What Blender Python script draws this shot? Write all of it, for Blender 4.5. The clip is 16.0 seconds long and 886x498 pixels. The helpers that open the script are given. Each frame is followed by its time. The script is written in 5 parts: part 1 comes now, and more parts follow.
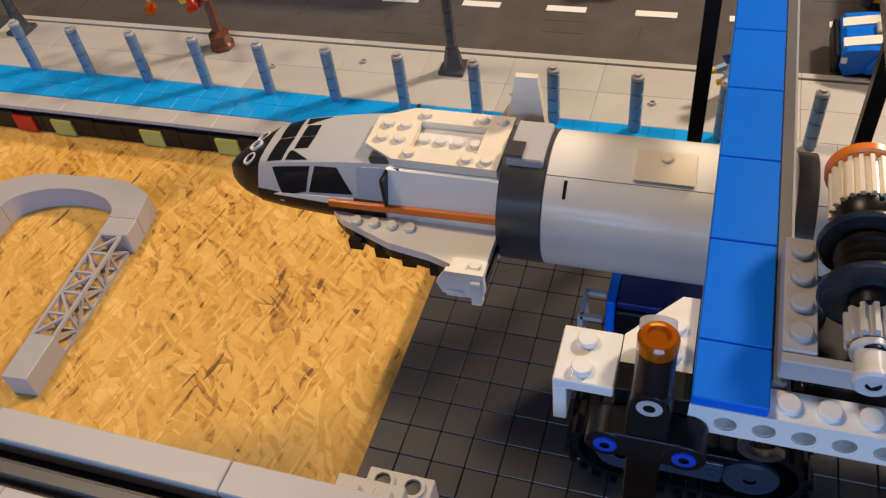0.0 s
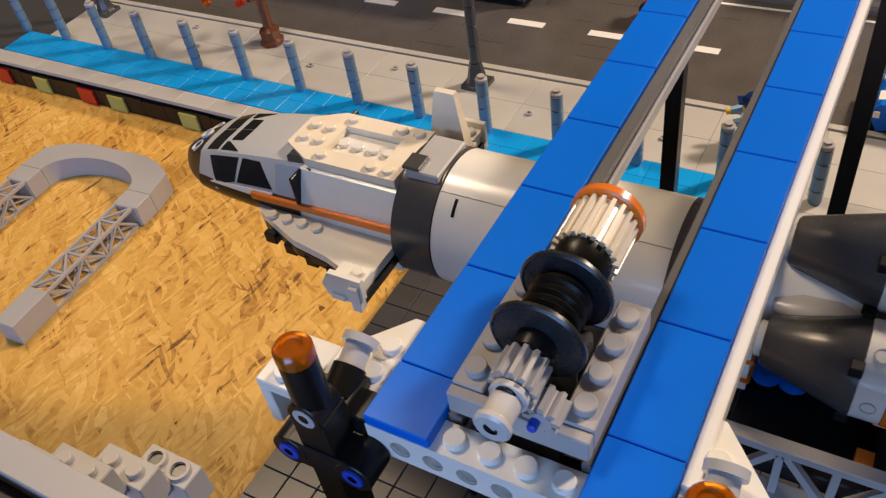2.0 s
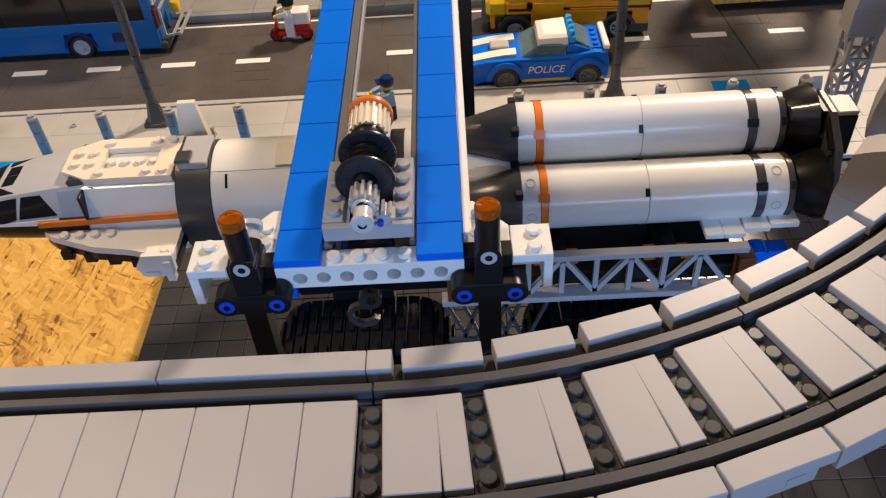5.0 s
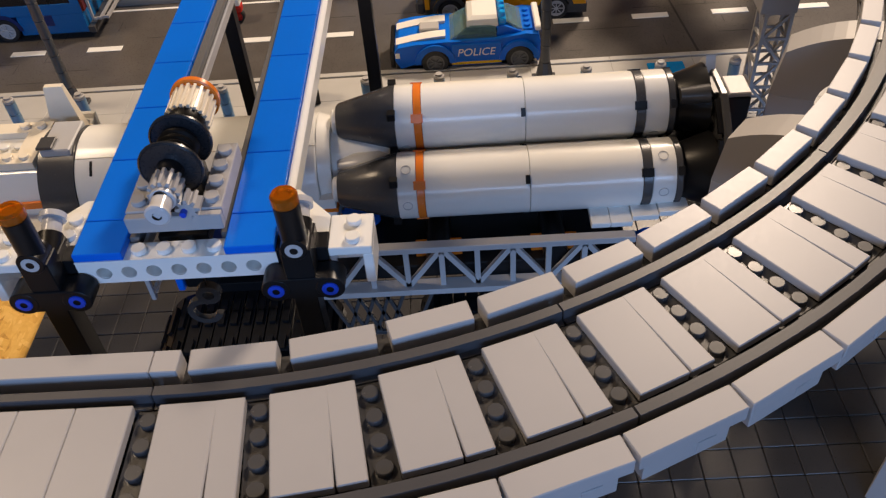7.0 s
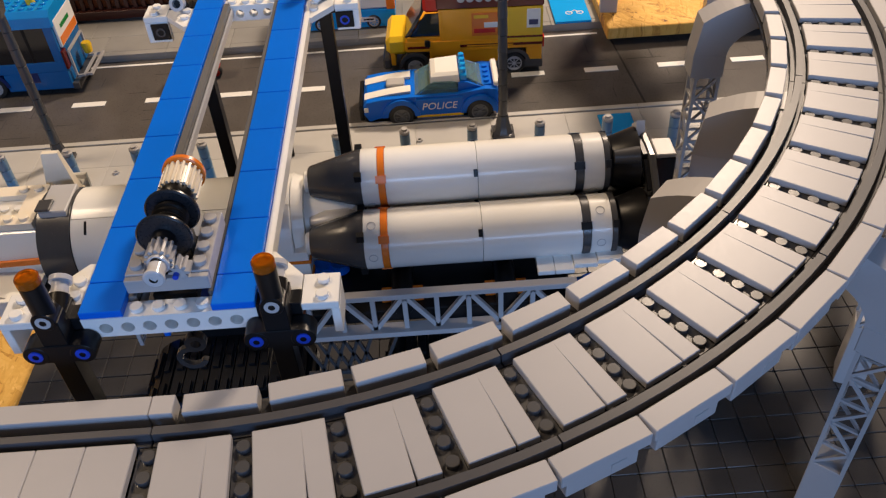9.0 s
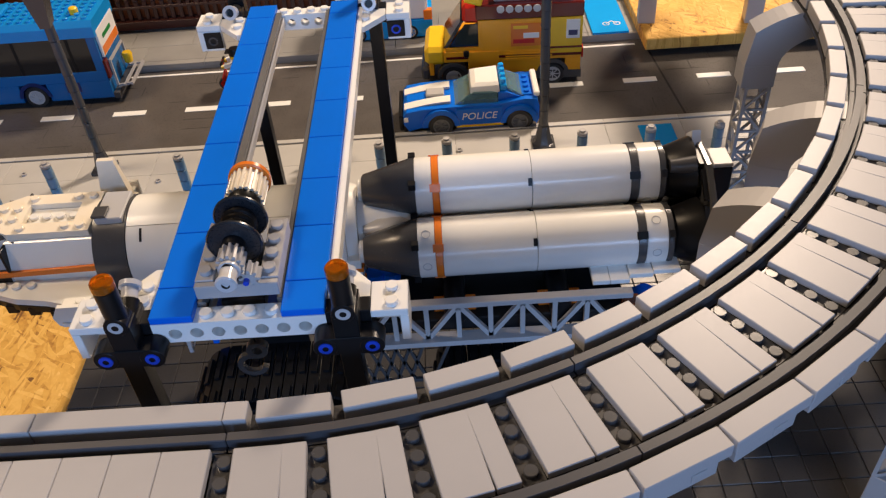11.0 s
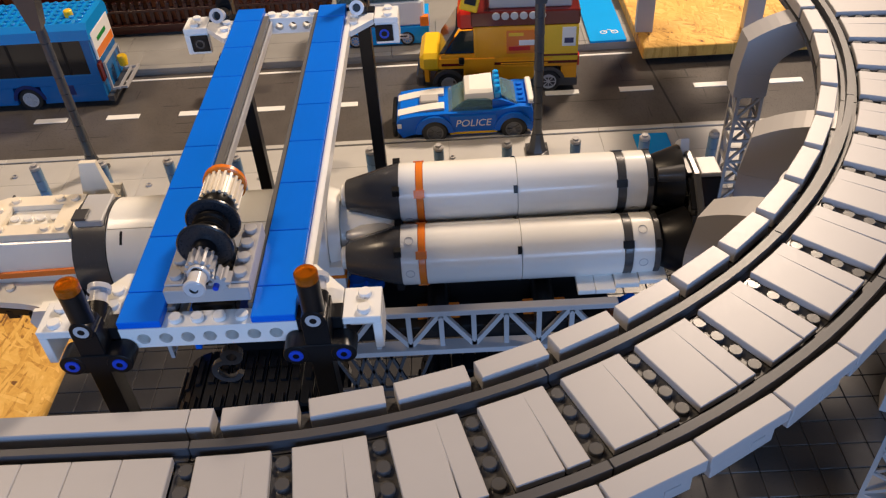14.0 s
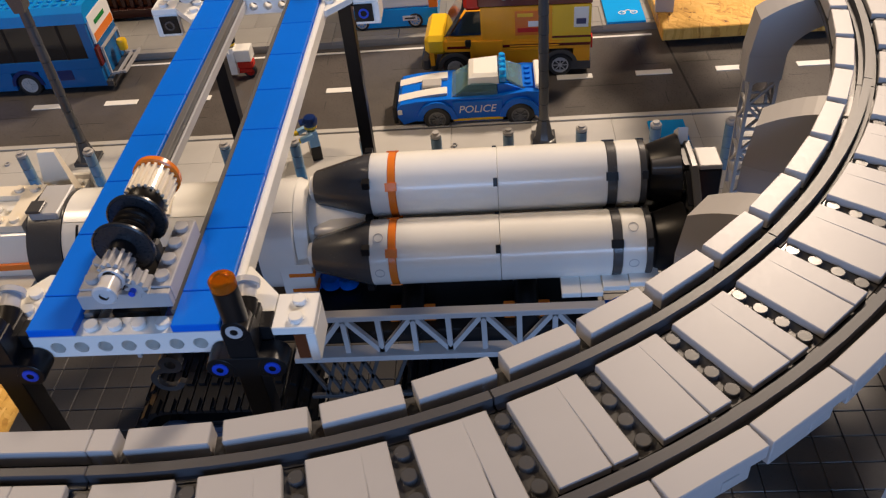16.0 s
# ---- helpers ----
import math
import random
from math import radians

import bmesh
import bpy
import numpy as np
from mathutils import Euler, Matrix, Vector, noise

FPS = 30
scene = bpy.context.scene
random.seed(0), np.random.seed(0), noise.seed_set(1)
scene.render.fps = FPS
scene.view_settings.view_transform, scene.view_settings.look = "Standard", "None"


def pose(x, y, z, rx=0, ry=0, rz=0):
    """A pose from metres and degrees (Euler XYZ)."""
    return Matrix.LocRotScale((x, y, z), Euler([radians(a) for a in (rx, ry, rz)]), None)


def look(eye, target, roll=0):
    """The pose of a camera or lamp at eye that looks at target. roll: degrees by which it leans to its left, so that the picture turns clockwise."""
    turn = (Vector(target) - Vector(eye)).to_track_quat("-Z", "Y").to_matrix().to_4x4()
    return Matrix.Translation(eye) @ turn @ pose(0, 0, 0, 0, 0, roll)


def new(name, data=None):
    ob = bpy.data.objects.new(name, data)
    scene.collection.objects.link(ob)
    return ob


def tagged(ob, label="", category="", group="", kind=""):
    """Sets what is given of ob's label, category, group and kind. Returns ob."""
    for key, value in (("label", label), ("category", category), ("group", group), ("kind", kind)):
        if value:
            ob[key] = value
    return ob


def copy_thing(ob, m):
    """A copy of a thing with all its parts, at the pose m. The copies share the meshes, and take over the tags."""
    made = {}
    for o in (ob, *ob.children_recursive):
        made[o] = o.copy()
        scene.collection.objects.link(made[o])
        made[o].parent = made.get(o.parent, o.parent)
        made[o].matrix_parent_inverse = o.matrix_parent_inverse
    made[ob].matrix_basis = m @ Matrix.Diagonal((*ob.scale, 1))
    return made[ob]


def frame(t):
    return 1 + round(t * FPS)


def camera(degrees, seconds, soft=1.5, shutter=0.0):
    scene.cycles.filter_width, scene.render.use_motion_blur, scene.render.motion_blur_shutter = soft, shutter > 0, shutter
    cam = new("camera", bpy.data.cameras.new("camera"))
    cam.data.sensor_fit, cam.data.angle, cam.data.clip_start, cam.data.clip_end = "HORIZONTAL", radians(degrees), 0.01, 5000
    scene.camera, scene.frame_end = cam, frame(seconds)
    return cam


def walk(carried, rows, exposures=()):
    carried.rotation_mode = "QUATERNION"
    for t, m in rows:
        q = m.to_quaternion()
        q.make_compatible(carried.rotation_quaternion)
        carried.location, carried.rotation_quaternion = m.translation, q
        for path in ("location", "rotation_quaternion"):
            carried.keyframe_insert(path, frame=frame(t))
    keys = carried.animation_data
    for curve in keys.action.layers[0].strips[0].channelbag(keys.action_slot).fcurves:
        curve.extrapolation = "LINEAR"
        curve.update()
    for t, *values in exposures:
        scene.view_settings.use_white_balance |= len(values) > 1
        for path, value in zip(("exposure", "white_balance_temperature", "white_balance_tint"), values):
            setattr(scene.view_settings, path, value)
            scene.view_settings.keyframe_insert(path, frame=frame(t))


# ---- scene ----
cam = camera(55.85, 16.0, soft=1.25, shutter=0.25)
PATH = [
    (0, (-0.00600, -0.10666, 0.34674), (-0.27888, 0.53376, -0.37117), -8.802),
    (0.5, (-0.00471, -0.09138, 0.33778), (-0.31383, 0.52431, -0.38705), -7.927),
    (1, (0.03517, -0.08482, 0.33628), (-0.35286, 0.50715, -0.37012), -8.266),
    (1.5, (0.06226, -0.07720, 0.33072), (-0.35454, 0.50365, -0.36850), -10.230),
    (2, (0.08005, -0.07317, 0.33544), (-0.33992, 0.51946, -0.35188), -9.986),
    (2.5, (0.08677, -0.07662, 0.33490), (-0.31429, 0.51931, -0.36082), -9.728),
    (3, (0.07761, -0.10080, 0.34154), (-0.26684, 0.52445, -0.35875), -8.913),
    (3.5, (0.06479, -0.13452, 0.35897), (-0.16745, 0.54110, -0.34075), -7.026),
    (4, (0.05816, -0.15931, 0.37443), (-0.08974, 0.54992, -0.31487), -5.252),
    (4.5, (0.06089, -0.18592, 0.38002), (-0.01636, 0.53713, -0.30645), -5.100),
    (5, (0.06419, -0.20125, 0.38297), (0.03903, 0.52765, -0.30119), -4.272),
    (7.5, (0.12987, -0.17906, 0.36603), (0.09477, 0.53728, -0.33084), -5.167),
    (8, (0.12377, -0.17272, 0.36728), (0.06431, 0.54365, -0.32791), -6.208),
    (8.5, (0.13147, -0.18749, 0.38449), (0.10810, 0.54400, -0.29696), -4.787),
    (9, (0.13304, -0.21336, 0.40406), (0.13320, 0.52852, -0.26646), -3.988),
    (11.5, (0.11114, -0.21189, 0.40308), (0.08557, 0.54349, -0.25170), -4.739),
    (12, (0.11157, -0.20961, 0.40335), (0.08090, 0.54964, -0.24673), -4.869),
    (12.5, (0.11879, -0.21089, 0.40172), (0.09070, 0.54828, -0.24857), -5.016),
    (13, (0.12286, -0.21164, 0.39965), (0.10394, 0.54530, -0.25356), -4.432),
    (13.5, (0.12070, -0.21052, 0.39918), (0.09963, 0.54967, -0.25017), -4.090),
    (14, (0.12418, -0.20878, 0.39826), (0.10089, 0.54968, -0.25304), -4.101),
    (14.5, (0.12193, -0.20507, 0.39886), (0.09447, 0.55179, -0.25414), -3.765),
    (15, (0.12331, -0.20077, 0.39515), (0.09551, 0.55352, -0.26081), -4.197),
    (15.5, (0.13329, -0.19347, 0.38900), (0.09616, 0.55667, -0.27124), -4.944),
    (16, (0.15541, -0.18007, 0.37932), (0.08245, 0.56648, -0.28200), -6.168),
]
EXPOSURES = [(0, -0.02), (2, -0.06), (3.5, -0.02), (5, 0.14), (7.5, -0.12), (9, -0.13), (11.5, 0.05), (15, 0.05), (16, -0.1)]
walk(cam, [(t, look(eye, target, roll)) for t, eye, target, roll in PATH], EXPOSURES)

# ---- light: warm overhead lamp, added left fill, cool daylight from unseen window behind camera ----
world = bpy.data.worlds.new("world")
scene.world = world
world.use_nodes = True
world.node_tree.nodes["Background"].inputs[0].default_value = (0.55, 0.65, 0.8, 1)
world.node_tree.nodes["Background"].inputs[1].default_value = 0.016


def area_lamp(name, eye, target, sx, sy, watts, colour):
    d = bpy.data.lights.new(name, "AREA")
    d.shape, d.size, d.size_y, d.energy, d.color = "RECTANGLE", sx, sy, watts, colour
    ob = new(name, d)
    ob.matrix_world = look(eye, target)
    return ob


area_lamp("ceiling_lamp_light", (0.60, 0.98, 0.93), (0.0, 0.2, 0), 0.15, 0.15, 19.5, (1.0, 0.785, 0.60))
# added fill without a known source, brightens the board at the left
area_lamp("left_fill_light", (-0.75, 0.35, 1.40), (-0.35, 0.2, 0), 0.3, 0.3, 12, (1.0, 0.75, 0.5))
# cool light on faces towards the camera; the window itself is unseen
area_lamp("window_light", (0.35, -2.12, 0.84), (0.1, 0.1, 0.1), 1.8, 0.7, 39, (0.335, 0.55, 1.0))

# ---- materials ----
def plastic(name, rgb, rough=0.26, vary=0.06, scratch=0.07, trans=0.0, coat=0.0, bump=0.03, spec=0.5):
    m = bpy.data.materials.new(name)
    m.use_nodes = True
    nt = m.node_tree
    b = nt.nodes["Principled BSDF"]
    tc = nt.nodes.new("ShaderNodeTexCoord")
    geo = nt.nodes.new("ShaderNodeObjectInfo")
    n1 = nt.nodes.new("ShaderNodeTexNoise")
    n1.inputs["Scale"].default_value, n1.inputs["Detail"].default_value = 45, 5
    nt.links.new(tc.outputs["Object"], n1.inputs["Vector"])
    n2 = nt.nodes.new("ShaderNodeTexNoise")
    n2.inputs["Scale"].default_value, n2.inputs["Detail"].default_value = 900, 3
    nt.links.new(tc.outputs["Object"], n2.inputs["Vector"])
    # dust and handling marks lighten or darken the colour a little
    add = nt.nodes.new("ShaderNodeMath")
    add.operation = "MULTIPLY_ADD"
    add.inputs[1].default_value, add.inputs[2].default_value = 2 * vary, 1 - vary
    nt.links.new(n1.outputs["Fac"], add.inputs[0])
    rnd = nt.nodes.new("ShaderNodeMath")
    rnd.operation = "MULTIPLY_ADD"
    rnd.inputs[1].default_value, rnd.inputs[2].default_value = vary, 1 - vary / 2
    nt.links.new(geo.outputs["Random"], rnd.inputs[0])
    mul = nt.nodes.new("ShaderNodeMath")
    mul.operation = "MULTIPLY"
    nt.links.new(add.outputs[0], mul.inputs[0])
    nt.links.new(rnd.outputs[0], mul.inputs[1])
    mix = nt.nodes.new("ShaderNodeVectorMath")
    mix.operation = "SCALE"
    mix.inputs[0].default_value = rgb
    nt.links.new(mul.outputs[0], mix.inputs["Scale"])
    nt.links.new(mix.outputs[0], b.inputs["Base Color"])
    r = nt.nodes.new("ShaderNodeMath")
    r.operation = "MULTIPLY_ADD"
    r.inputs[1].default_value, r.inputs[2].default_value = scratch, rough - scratch / 2
    nt.links.new(n2.outputs["Fac"], r.inputs[0])
    nt.links.new(r.outputs[0], b.inputs["Roughness"])
    bp = nt.nodes.new("ShaderNodeBump")
    bp.inputs["Strength"].default_value, bp.inputs["Distance"].default_value = bump, 0.0004
    nt.links.new(n1.outputs["Fac"], bp.inputs["Height"])
    nt.links.new(bp.outputs[0], b.inputs["Normal"])
    b.inputs["Coat Weight"].default_value = coat
    b.inputs["Coat Roughness"].default_value = 0.12
    b.inputs["Transmission Weight"].default_value = trans
    b.inputs["IOR"].default_value = 1.5
    b.inputs["Specular IOR Level"].default_value = spec
    return m


def strand_board():
    m = bpy.data.materials.new("strand_board")
    m.use_nodes = True
    nt = m.node_tree
    b = nt.nodes["Principled BSDF"]
    tc = nt.nodes.new("ShaderNodeTexCoord")
    last = None
    # three layers of flakes lying in different directions
    for k, (turn, sx, sy) in enumerate(((65, 15, 70), (-25, 20, 110), (20, 22, 100), (105, 28, 160), (-55, 34, 210), (150, 46, 330), (80, 70, 560))):
        mp = nt.nodes.new("ShaderNodeMapping")
        mp.inputs["Rotation"].default_value = (0, 0, radians(turn))
        mp.vector_type = "TEXTURE"
        mp.inputs["Scale"].default_value = (1 / sx, 1 / sy, 1)
        mp.inputs["Location"].default_value = (3.7 * k, 1.9 * k, 0)
        wob = nt.nodes.new("ShaderNodeTexNoise")
        wob.inputs["Scale"].default_value = 34
        nt.links.new(tc.outputs["Object"], wob.inputs["Vector"])
        off = nt.nodes.new("ShaderNodeVectorMath")
        off.operation = "MULTIPLY_ADD"
        off.inputs[1].default_value = (0.011, 0.011, 0)
        nt.links.new(wob.outputs["Color"], off.inputs[0])
        nt.links.new(tc.outputs["Object"], off.inputs[2])
        nt.links.new(off.outputs[0], mp.inputs["Vector"])
        v = nt.nodes.new("ShaderNodeTexVoronoi")
        v.inputs["Scale"].default_value = 1.0
        nt.links.new(mp.outputs[0], v.inputs["Vector"])
        sep = nt.nodes.new("ShaderNodeSeparateColor")
        nt.links.new(v.outputs["Color"], sep.inputs[0])
        if last is None:
            last = sep.outputs[0]
        else:
            pick = nt.nodes.new("ShaderNodeMath")
            pick.operation = "GREATER_THAN"
            pick.inputs[1].default_value = (0.5, 0.5, 0.5, 0.55, 0.6, 0.7, 0.8)[k]
            nt.links.new(sep.outputs[1], pick.inputs[0])
            mx = nt.nodes.new("ShaderNodeMix")
            nt.links.new(pick.outputs[0], mx.inputs[0])
            nt.links.new(last, mx.inputs[2])
            nt.links.new(sep.outputs[0], mx.inputs[3])
            last = mx.outputs[0]
    fine = nt.nodes.new("ShaderNodeTexNoise")
    fine.inputs["Scale"].default_value, fine.inputs["Detail"].default_value = 260, 6
    nt.links.new(tc.outputs["Object"], fine.inputs["Vector"])
    blend = nt.nodes.new("ShaderNodeMix")
    blend.inputs[0].default_value = 0.45
    nt.links.new(last, blend.inputs[2])
    nt.links.new(fine.outputs["Fac"], blend.inputs[3])
    # a few dark slivers
    dark = nt.nodes.new("ShaderNodeMath")
    dark.operation = "GREATER_THAN"
    dark.inputs[1].default_value = 0.95
    nt.links.new(sep.outputs[2], dark.inputs[0])
    lower = nt.nodes.new("ShaderNodeMath")
    lower.operation = "MULTIPLY_ADD"
    lower.inputs[1].default_value = -0.13
    nt.links.new(dark.outputs[0], lower.inputs[0])
    patch = nt.nodes.new("ShaderNodeTexNoise")
    patch.inputs["Scale"].default_value, patch.inputs["Detail"].default_value = 17, 3
    nt.links.new(tc.outputs["Object"], patch.inputs["Vector"])
    slow = nt.nodes.new("ShaderNodeMix")
    slow.inputs[0].default_value = 0.34
    nt.links.new(blend.outputs[0], slow.inputs[2])
    nt.links.new(patch.outputs["Fac"], slow.inputs[3])
    ramp = nt.nodes.new("ShaderNodeValToRGB")
    e = ramp.color_ramp.elements
    e[0].position, e[0].color = 0.23, (0.16, 0.065, 0.012, 1)
    e[1].position, e[1].color = 0.84, (0.88, 0.60, 0.20, 1)
    for pos, c in ((0.3, (0.42, 0.20, 0.03, 1)), (0.375, (0.58, 0.31, 0.052, 1)), (0.53, (0.67, 0.38, 0.075, 1)), (0.67, (0.75, 0.45, 0.11, 1))):
        x = ramp.color_ramp.elements.new(pos)
        x.color = c
    nt.links.new(slow.outputs[0], lower.inputs[2])
    nt.links.new(lower.outputs[0], ramp.inputs[0])
    nt.links.new(ramp.outputs[0], b.inputs["Base Color"])
    bp = nt.nodes.new("ShaderNodeBump")
    bp.inputs["Strength"].default_value, bp.inputs["Distance"].default_value = 0.5, 0.001
    nt.links.new(blend.outputs[0], bp.inputs["Height"])
    nt.links.new(bp.outputs[0], b.inputs["Normal"])
    b.inputs["Roughness"].default_value = 0.6
    return m


WHITE = plastic("white_plastic", (0.80, 0.79, 0.75), 0.2)
# a warmer white than WHITE
CREAM = plastic("cream_white_plastic", (0.80, 0.72, 0.58))
LGREY = plastic("light_grey_plastic", (0.40, 0.39, 0.39), 0.42, 0.06, 0.14, spec=0.4)
RAIL = plastic("dark_rail_plastic", (0.06, 0.06, 0.066), 0.42, 0.15, 0.15, spec=0.35)
PAVE = plastic("pale_grey_tile", (0.46, 0.45, 0.43), 0.33, 0.1)
DGREY = plastic("dark_grey_plastic", (0.06, 0.06, 0.063))
ROAD = plastic("road_plate", (0.105, 0.096, 0.09), 0.3, 0.3, 0.22, bump=0.08)
FLOOR = plastic("dark_floor_tile", (0.055, 0.052, 0.05), 0.3, 0.25, 0.15, spec=0.4)
JOINT = plastic("joint_shadow_grey", (0.03, 0.03, 0.032), 0.6)
BLACK = plastic("black_plastic", (0.008, 0.008, 0.009), 0.34, spec=0.28)
RUBBER = plastic("tyre_rubber", (0.014, 0.014, 0.014), 0.6, coat=0.0)
BLUE = plastic("blue_plastic", (0.002, 0.14, 0.70), 0.3, spec=0.25)
NAVY = plastic("dark_blue_plastic", (0.004, 0.02, 0.11), 0.3)
PINBLUE = plastic("pin_blue_plastic", (0.01, 0.06, 0.55), 0.3)
AZURE = plastic("azure_plastic", (0.005, 0.32, 0.80), 0.24)
SANDBLUE = plastic("sand_blue_plastic", (0.15, 0.25, 0.35), 0.3)
SLATE = plastic("slate_blue_plastic", (0.035, 0.05, 0.08), 0.3)
DRUM = plastic("blue_black_plastic", (0.016, 0.018, 0.022), 0.28)
RAILG = plastic("worn_grey_rail_plastic", (0.13, 0.128, 0.126), 0.2, 0.2)
TUBE = plastic("pale_grey_tube_plastic", (0.55, 0.55, 0.56), 0.2)
FENCE = plastic("dark_brown_red_plastic", (0.055, 0.018, 0.014), 0.22)
SANDSH = plastic("blue_grey_shell", (0.36, 0.42, 0.50), 0.24)
SHELLG = plastic("pale_grey_shell", (0.5, 0.52, 0.55), 0.22)
ORANGE = plastic("orange_plastic", (0.75, 0.19, 0.02))
TRANSO = plastic("clear_orange_plastic", (1.0, 0.25, 0.008), 0.08, 0.02, 0.03, 0.75)
# one bus plastic: shade put into the body's blue, light into the roof's
BUSSHADE = plastic("bus_blue_shaded_plastic", (0.003, 0.12, 0.36), 0.26)
BUSLIT = plastic("bus_blue_lit_plastic", (0.004, 0.24, 0.62), 0.26)
# darker and more varied tile than PAVE, for across the road
FARPAVE = plastic("darker_grey_tile", (0.27, 0.265, 0.255), 0.36, 0.16)
SILVER = plastic("flat_silver_plastic", (0.45, 0.45, 0.46), 0.3)
RED = plastic("red_plastic", (0.55, 0.02, 0.012))
DRED = plastic("dark_red_plastic", (0.11, 0.01, 0.008), 0.2)
BROWN = plastic("reddish_brown_plastic", (0.16, 0.05, 0.02))
YELLOW = plastic("yellow_plastic", (0.80, 0.50, 0.02))
BORANGE = plastic("bright_orange_plastic", (0.85, 0.36, 0.014))
OLIVE = plastic("yellow_green_plastic", (0.48, 0.46, 0.12))
GREEN = plastic("green_plastic", (0.02, 0.22, 0.05))
GLASSB = plastic("smoked_window_plastic", (0.012, 0.013, 0.015), 0.1, 0.02, 0.02, 0.0, 0.15)
GLASSL = plastic("pale_blue_window_plastic", (0.28, 0.52, 0.60), 0.06, 0.02, 0.02, 0.72, 0.3)
PAINTW = plastic("white_print", (0.78, 0.78, 0.76), 0.4)
SKIN = plastic("figure_yellow_plastic", (0.75, 0.5, 0.03))
OSB = strand_board()
# dark tone chosen to keep bounced light in the room low
WALLP = plastic("wall_paint", (0.2, 0.18, 0.16), 0.8, 0.05, 0.05, coat=0.0)

# ---- mesh helpers; all lengths in millimetres ----
S = 0.001


def quad(bm, pts, smooth=False):
    f = bm.faces.new([bm.verts.new(Vector(p) * S) for p in pts])
    f.smooth = smooth
    return f


def box(bm, x0, x1, y0, y1, z0, z1, c=0.3):
    """A box with chamfered edges."""
    lo, hi = (min(x0, x1), min(y0, y1), min(z0, z1)), (max(x0, x1), max(y0, y1), max(z0, z1))
    c = min(c, 0.3 * min(h - l for l, h in zip(lo, hi)))
    v = {}
    for sx in (0, 1):
        for sy in (0, 1):
            for sz in (0, 1):
                s = (sx, sy, sz)
                for a in range(3):
                    p = [hi[k] - c if s[k] else lo[k] + c for k in range(3)]
                    p[a] = hi[a] if s[a] else lo[a]
                    v[s, a] = bm.verts.new(Vector(p) * S)
    made = []
    for a in range(3):
        b, d = (a + 1) % 3, (a + 2) % 3
        for side in (0, 1):
            ring = []
            for sb, sd in ((0, 0), (1, 0), (1, 1), (0, 1)):
                s = [0, 0, 0]
                s[a], s[b], s[d] = side, sb, sd
                ring.append(v[tuple(s), a])
            made.append(bm.faces.new(ring if side else ring[::-1]))
        for sb in (0, 1):
            for sd in (0, 1):
                s0, s1 = [0, 0, 0], [0, 0, 0]
                s0[b], s0[d], s1[b], s1[d], s1[a] = sb, sd, sb, sd, 1
                ring = [v[tuple(s0), b], v[tuple(s1), b], v[tuple(s1), d], v[tuple(s0), d]]
                made.append(bm.faces.new(ring if sb == sd else ring[::-1]))
    for sx in (0, 1):
        for sy in (0, 1):
            for sz in (0, 1):
                ring = [v[(sx, sy, sz), a] for a in range(3)]
                made.append(bm.faces.new(ring if (sx + sy + sz) % 2 else ring[::-1]))
    return made


def frame_axes(a):
    a = Vector(a).normalized()
    u = a.cross(Vector((0, 0, 1)) if abs(a.z) < 0.9 else Vector((1, 0, 0))).normalized()
    return a, u, a.cross(u)


def lathe(bm, p, axis, profile, n=24, start=0.0, sweep=360.0, smooth=True):
    """A turned body: profile is a row of (along the axis, radius)."""
    a, u, w = frame_axes(axis)
    full = sweep >= 359.9
    ang = [radians(start + sweep * i / n) for i in range(n if full else n + 1)]
    p = Vector(p)
    for (h0, r0), (h1, r1) in zip(profile, profile[1:]):
        lower = [bm.verts.new((p + a * h0 + (u * math.cos(t) + w * math.sin(t)) * r0) * S) for t in ang] if r0 > 1e-6 else None
        upper = [bm.verts.new((p + a * h1 + (u * math.cos(t) + w * math.sin(t)) * r1) * S) for t in ang] if r1 > 1e-6 else None
        tip0 = None if lower else bm.verts.new((p + a * h0) * S)
        tip1 = None if upper else bm.verts.new((p + a * h1) * S)
        for i in range(n):
            j = (i + 1) % len(ang)
            if lower and upper:
                ring = (lower[i], lower[j], upper[j], upper[i])
            elif lower:
                ring = (lower[i], lower[j], tip1)
            elif upper:
                ring = (tip0, upper[j], upper[i])
            else:
                continue
            f = bm.faces.new(ring)
            f.smooth = smooth and abs(h1 - h0) > 1e-6


def cyl(bm, p, axis, r, h, n=20, c=0.25):
    c = min(c, r * 0.3, abs(h) * 0.3)
    lathe(bm, p, axis, [(0, 0), (0, r - c), (c, r), (h - c, r), (h, r - c), (h, 0)], n)


def pipe(bm, p, axis, r, ri, h, n=20):
    lathe(bm, p, axis, [(0, ri), (0, r), (h, r), (h, ri), (0, ri)], n)


def stud(bm, x, y, z, n=14):
    lathe(bm, (x, y, z), (0, 0, 1), [(0, 2.45), (1.5, 2.45), (1.75, 2.2), (1.75, 0)], n)


def prism(bm, poly, axis, d0, d1):
    """A polygon in the two other axes, pushed from d0 to d1 along axis 0, 1 or 2."""
    def put(a, b, d):
        p = [0, 0, 0]
        p[axis], p[(axis + 1) % 3], p[(axis + 2) % 3] = d, a, b
        return p
    quad(bm, [put(a, b, d1) for a, b in poly])
    quad(bm, [put(a, b, d0) for a, b in poly[::-1]])
    for (a0, b0), (a1, b1) in zip(poly, poly[1:] + poly[:1]):
        quad(bm, [put(a0, b0, d0), put(a1, b1, d0), put(a1, b1, d1), put(a0, b0, d1)])


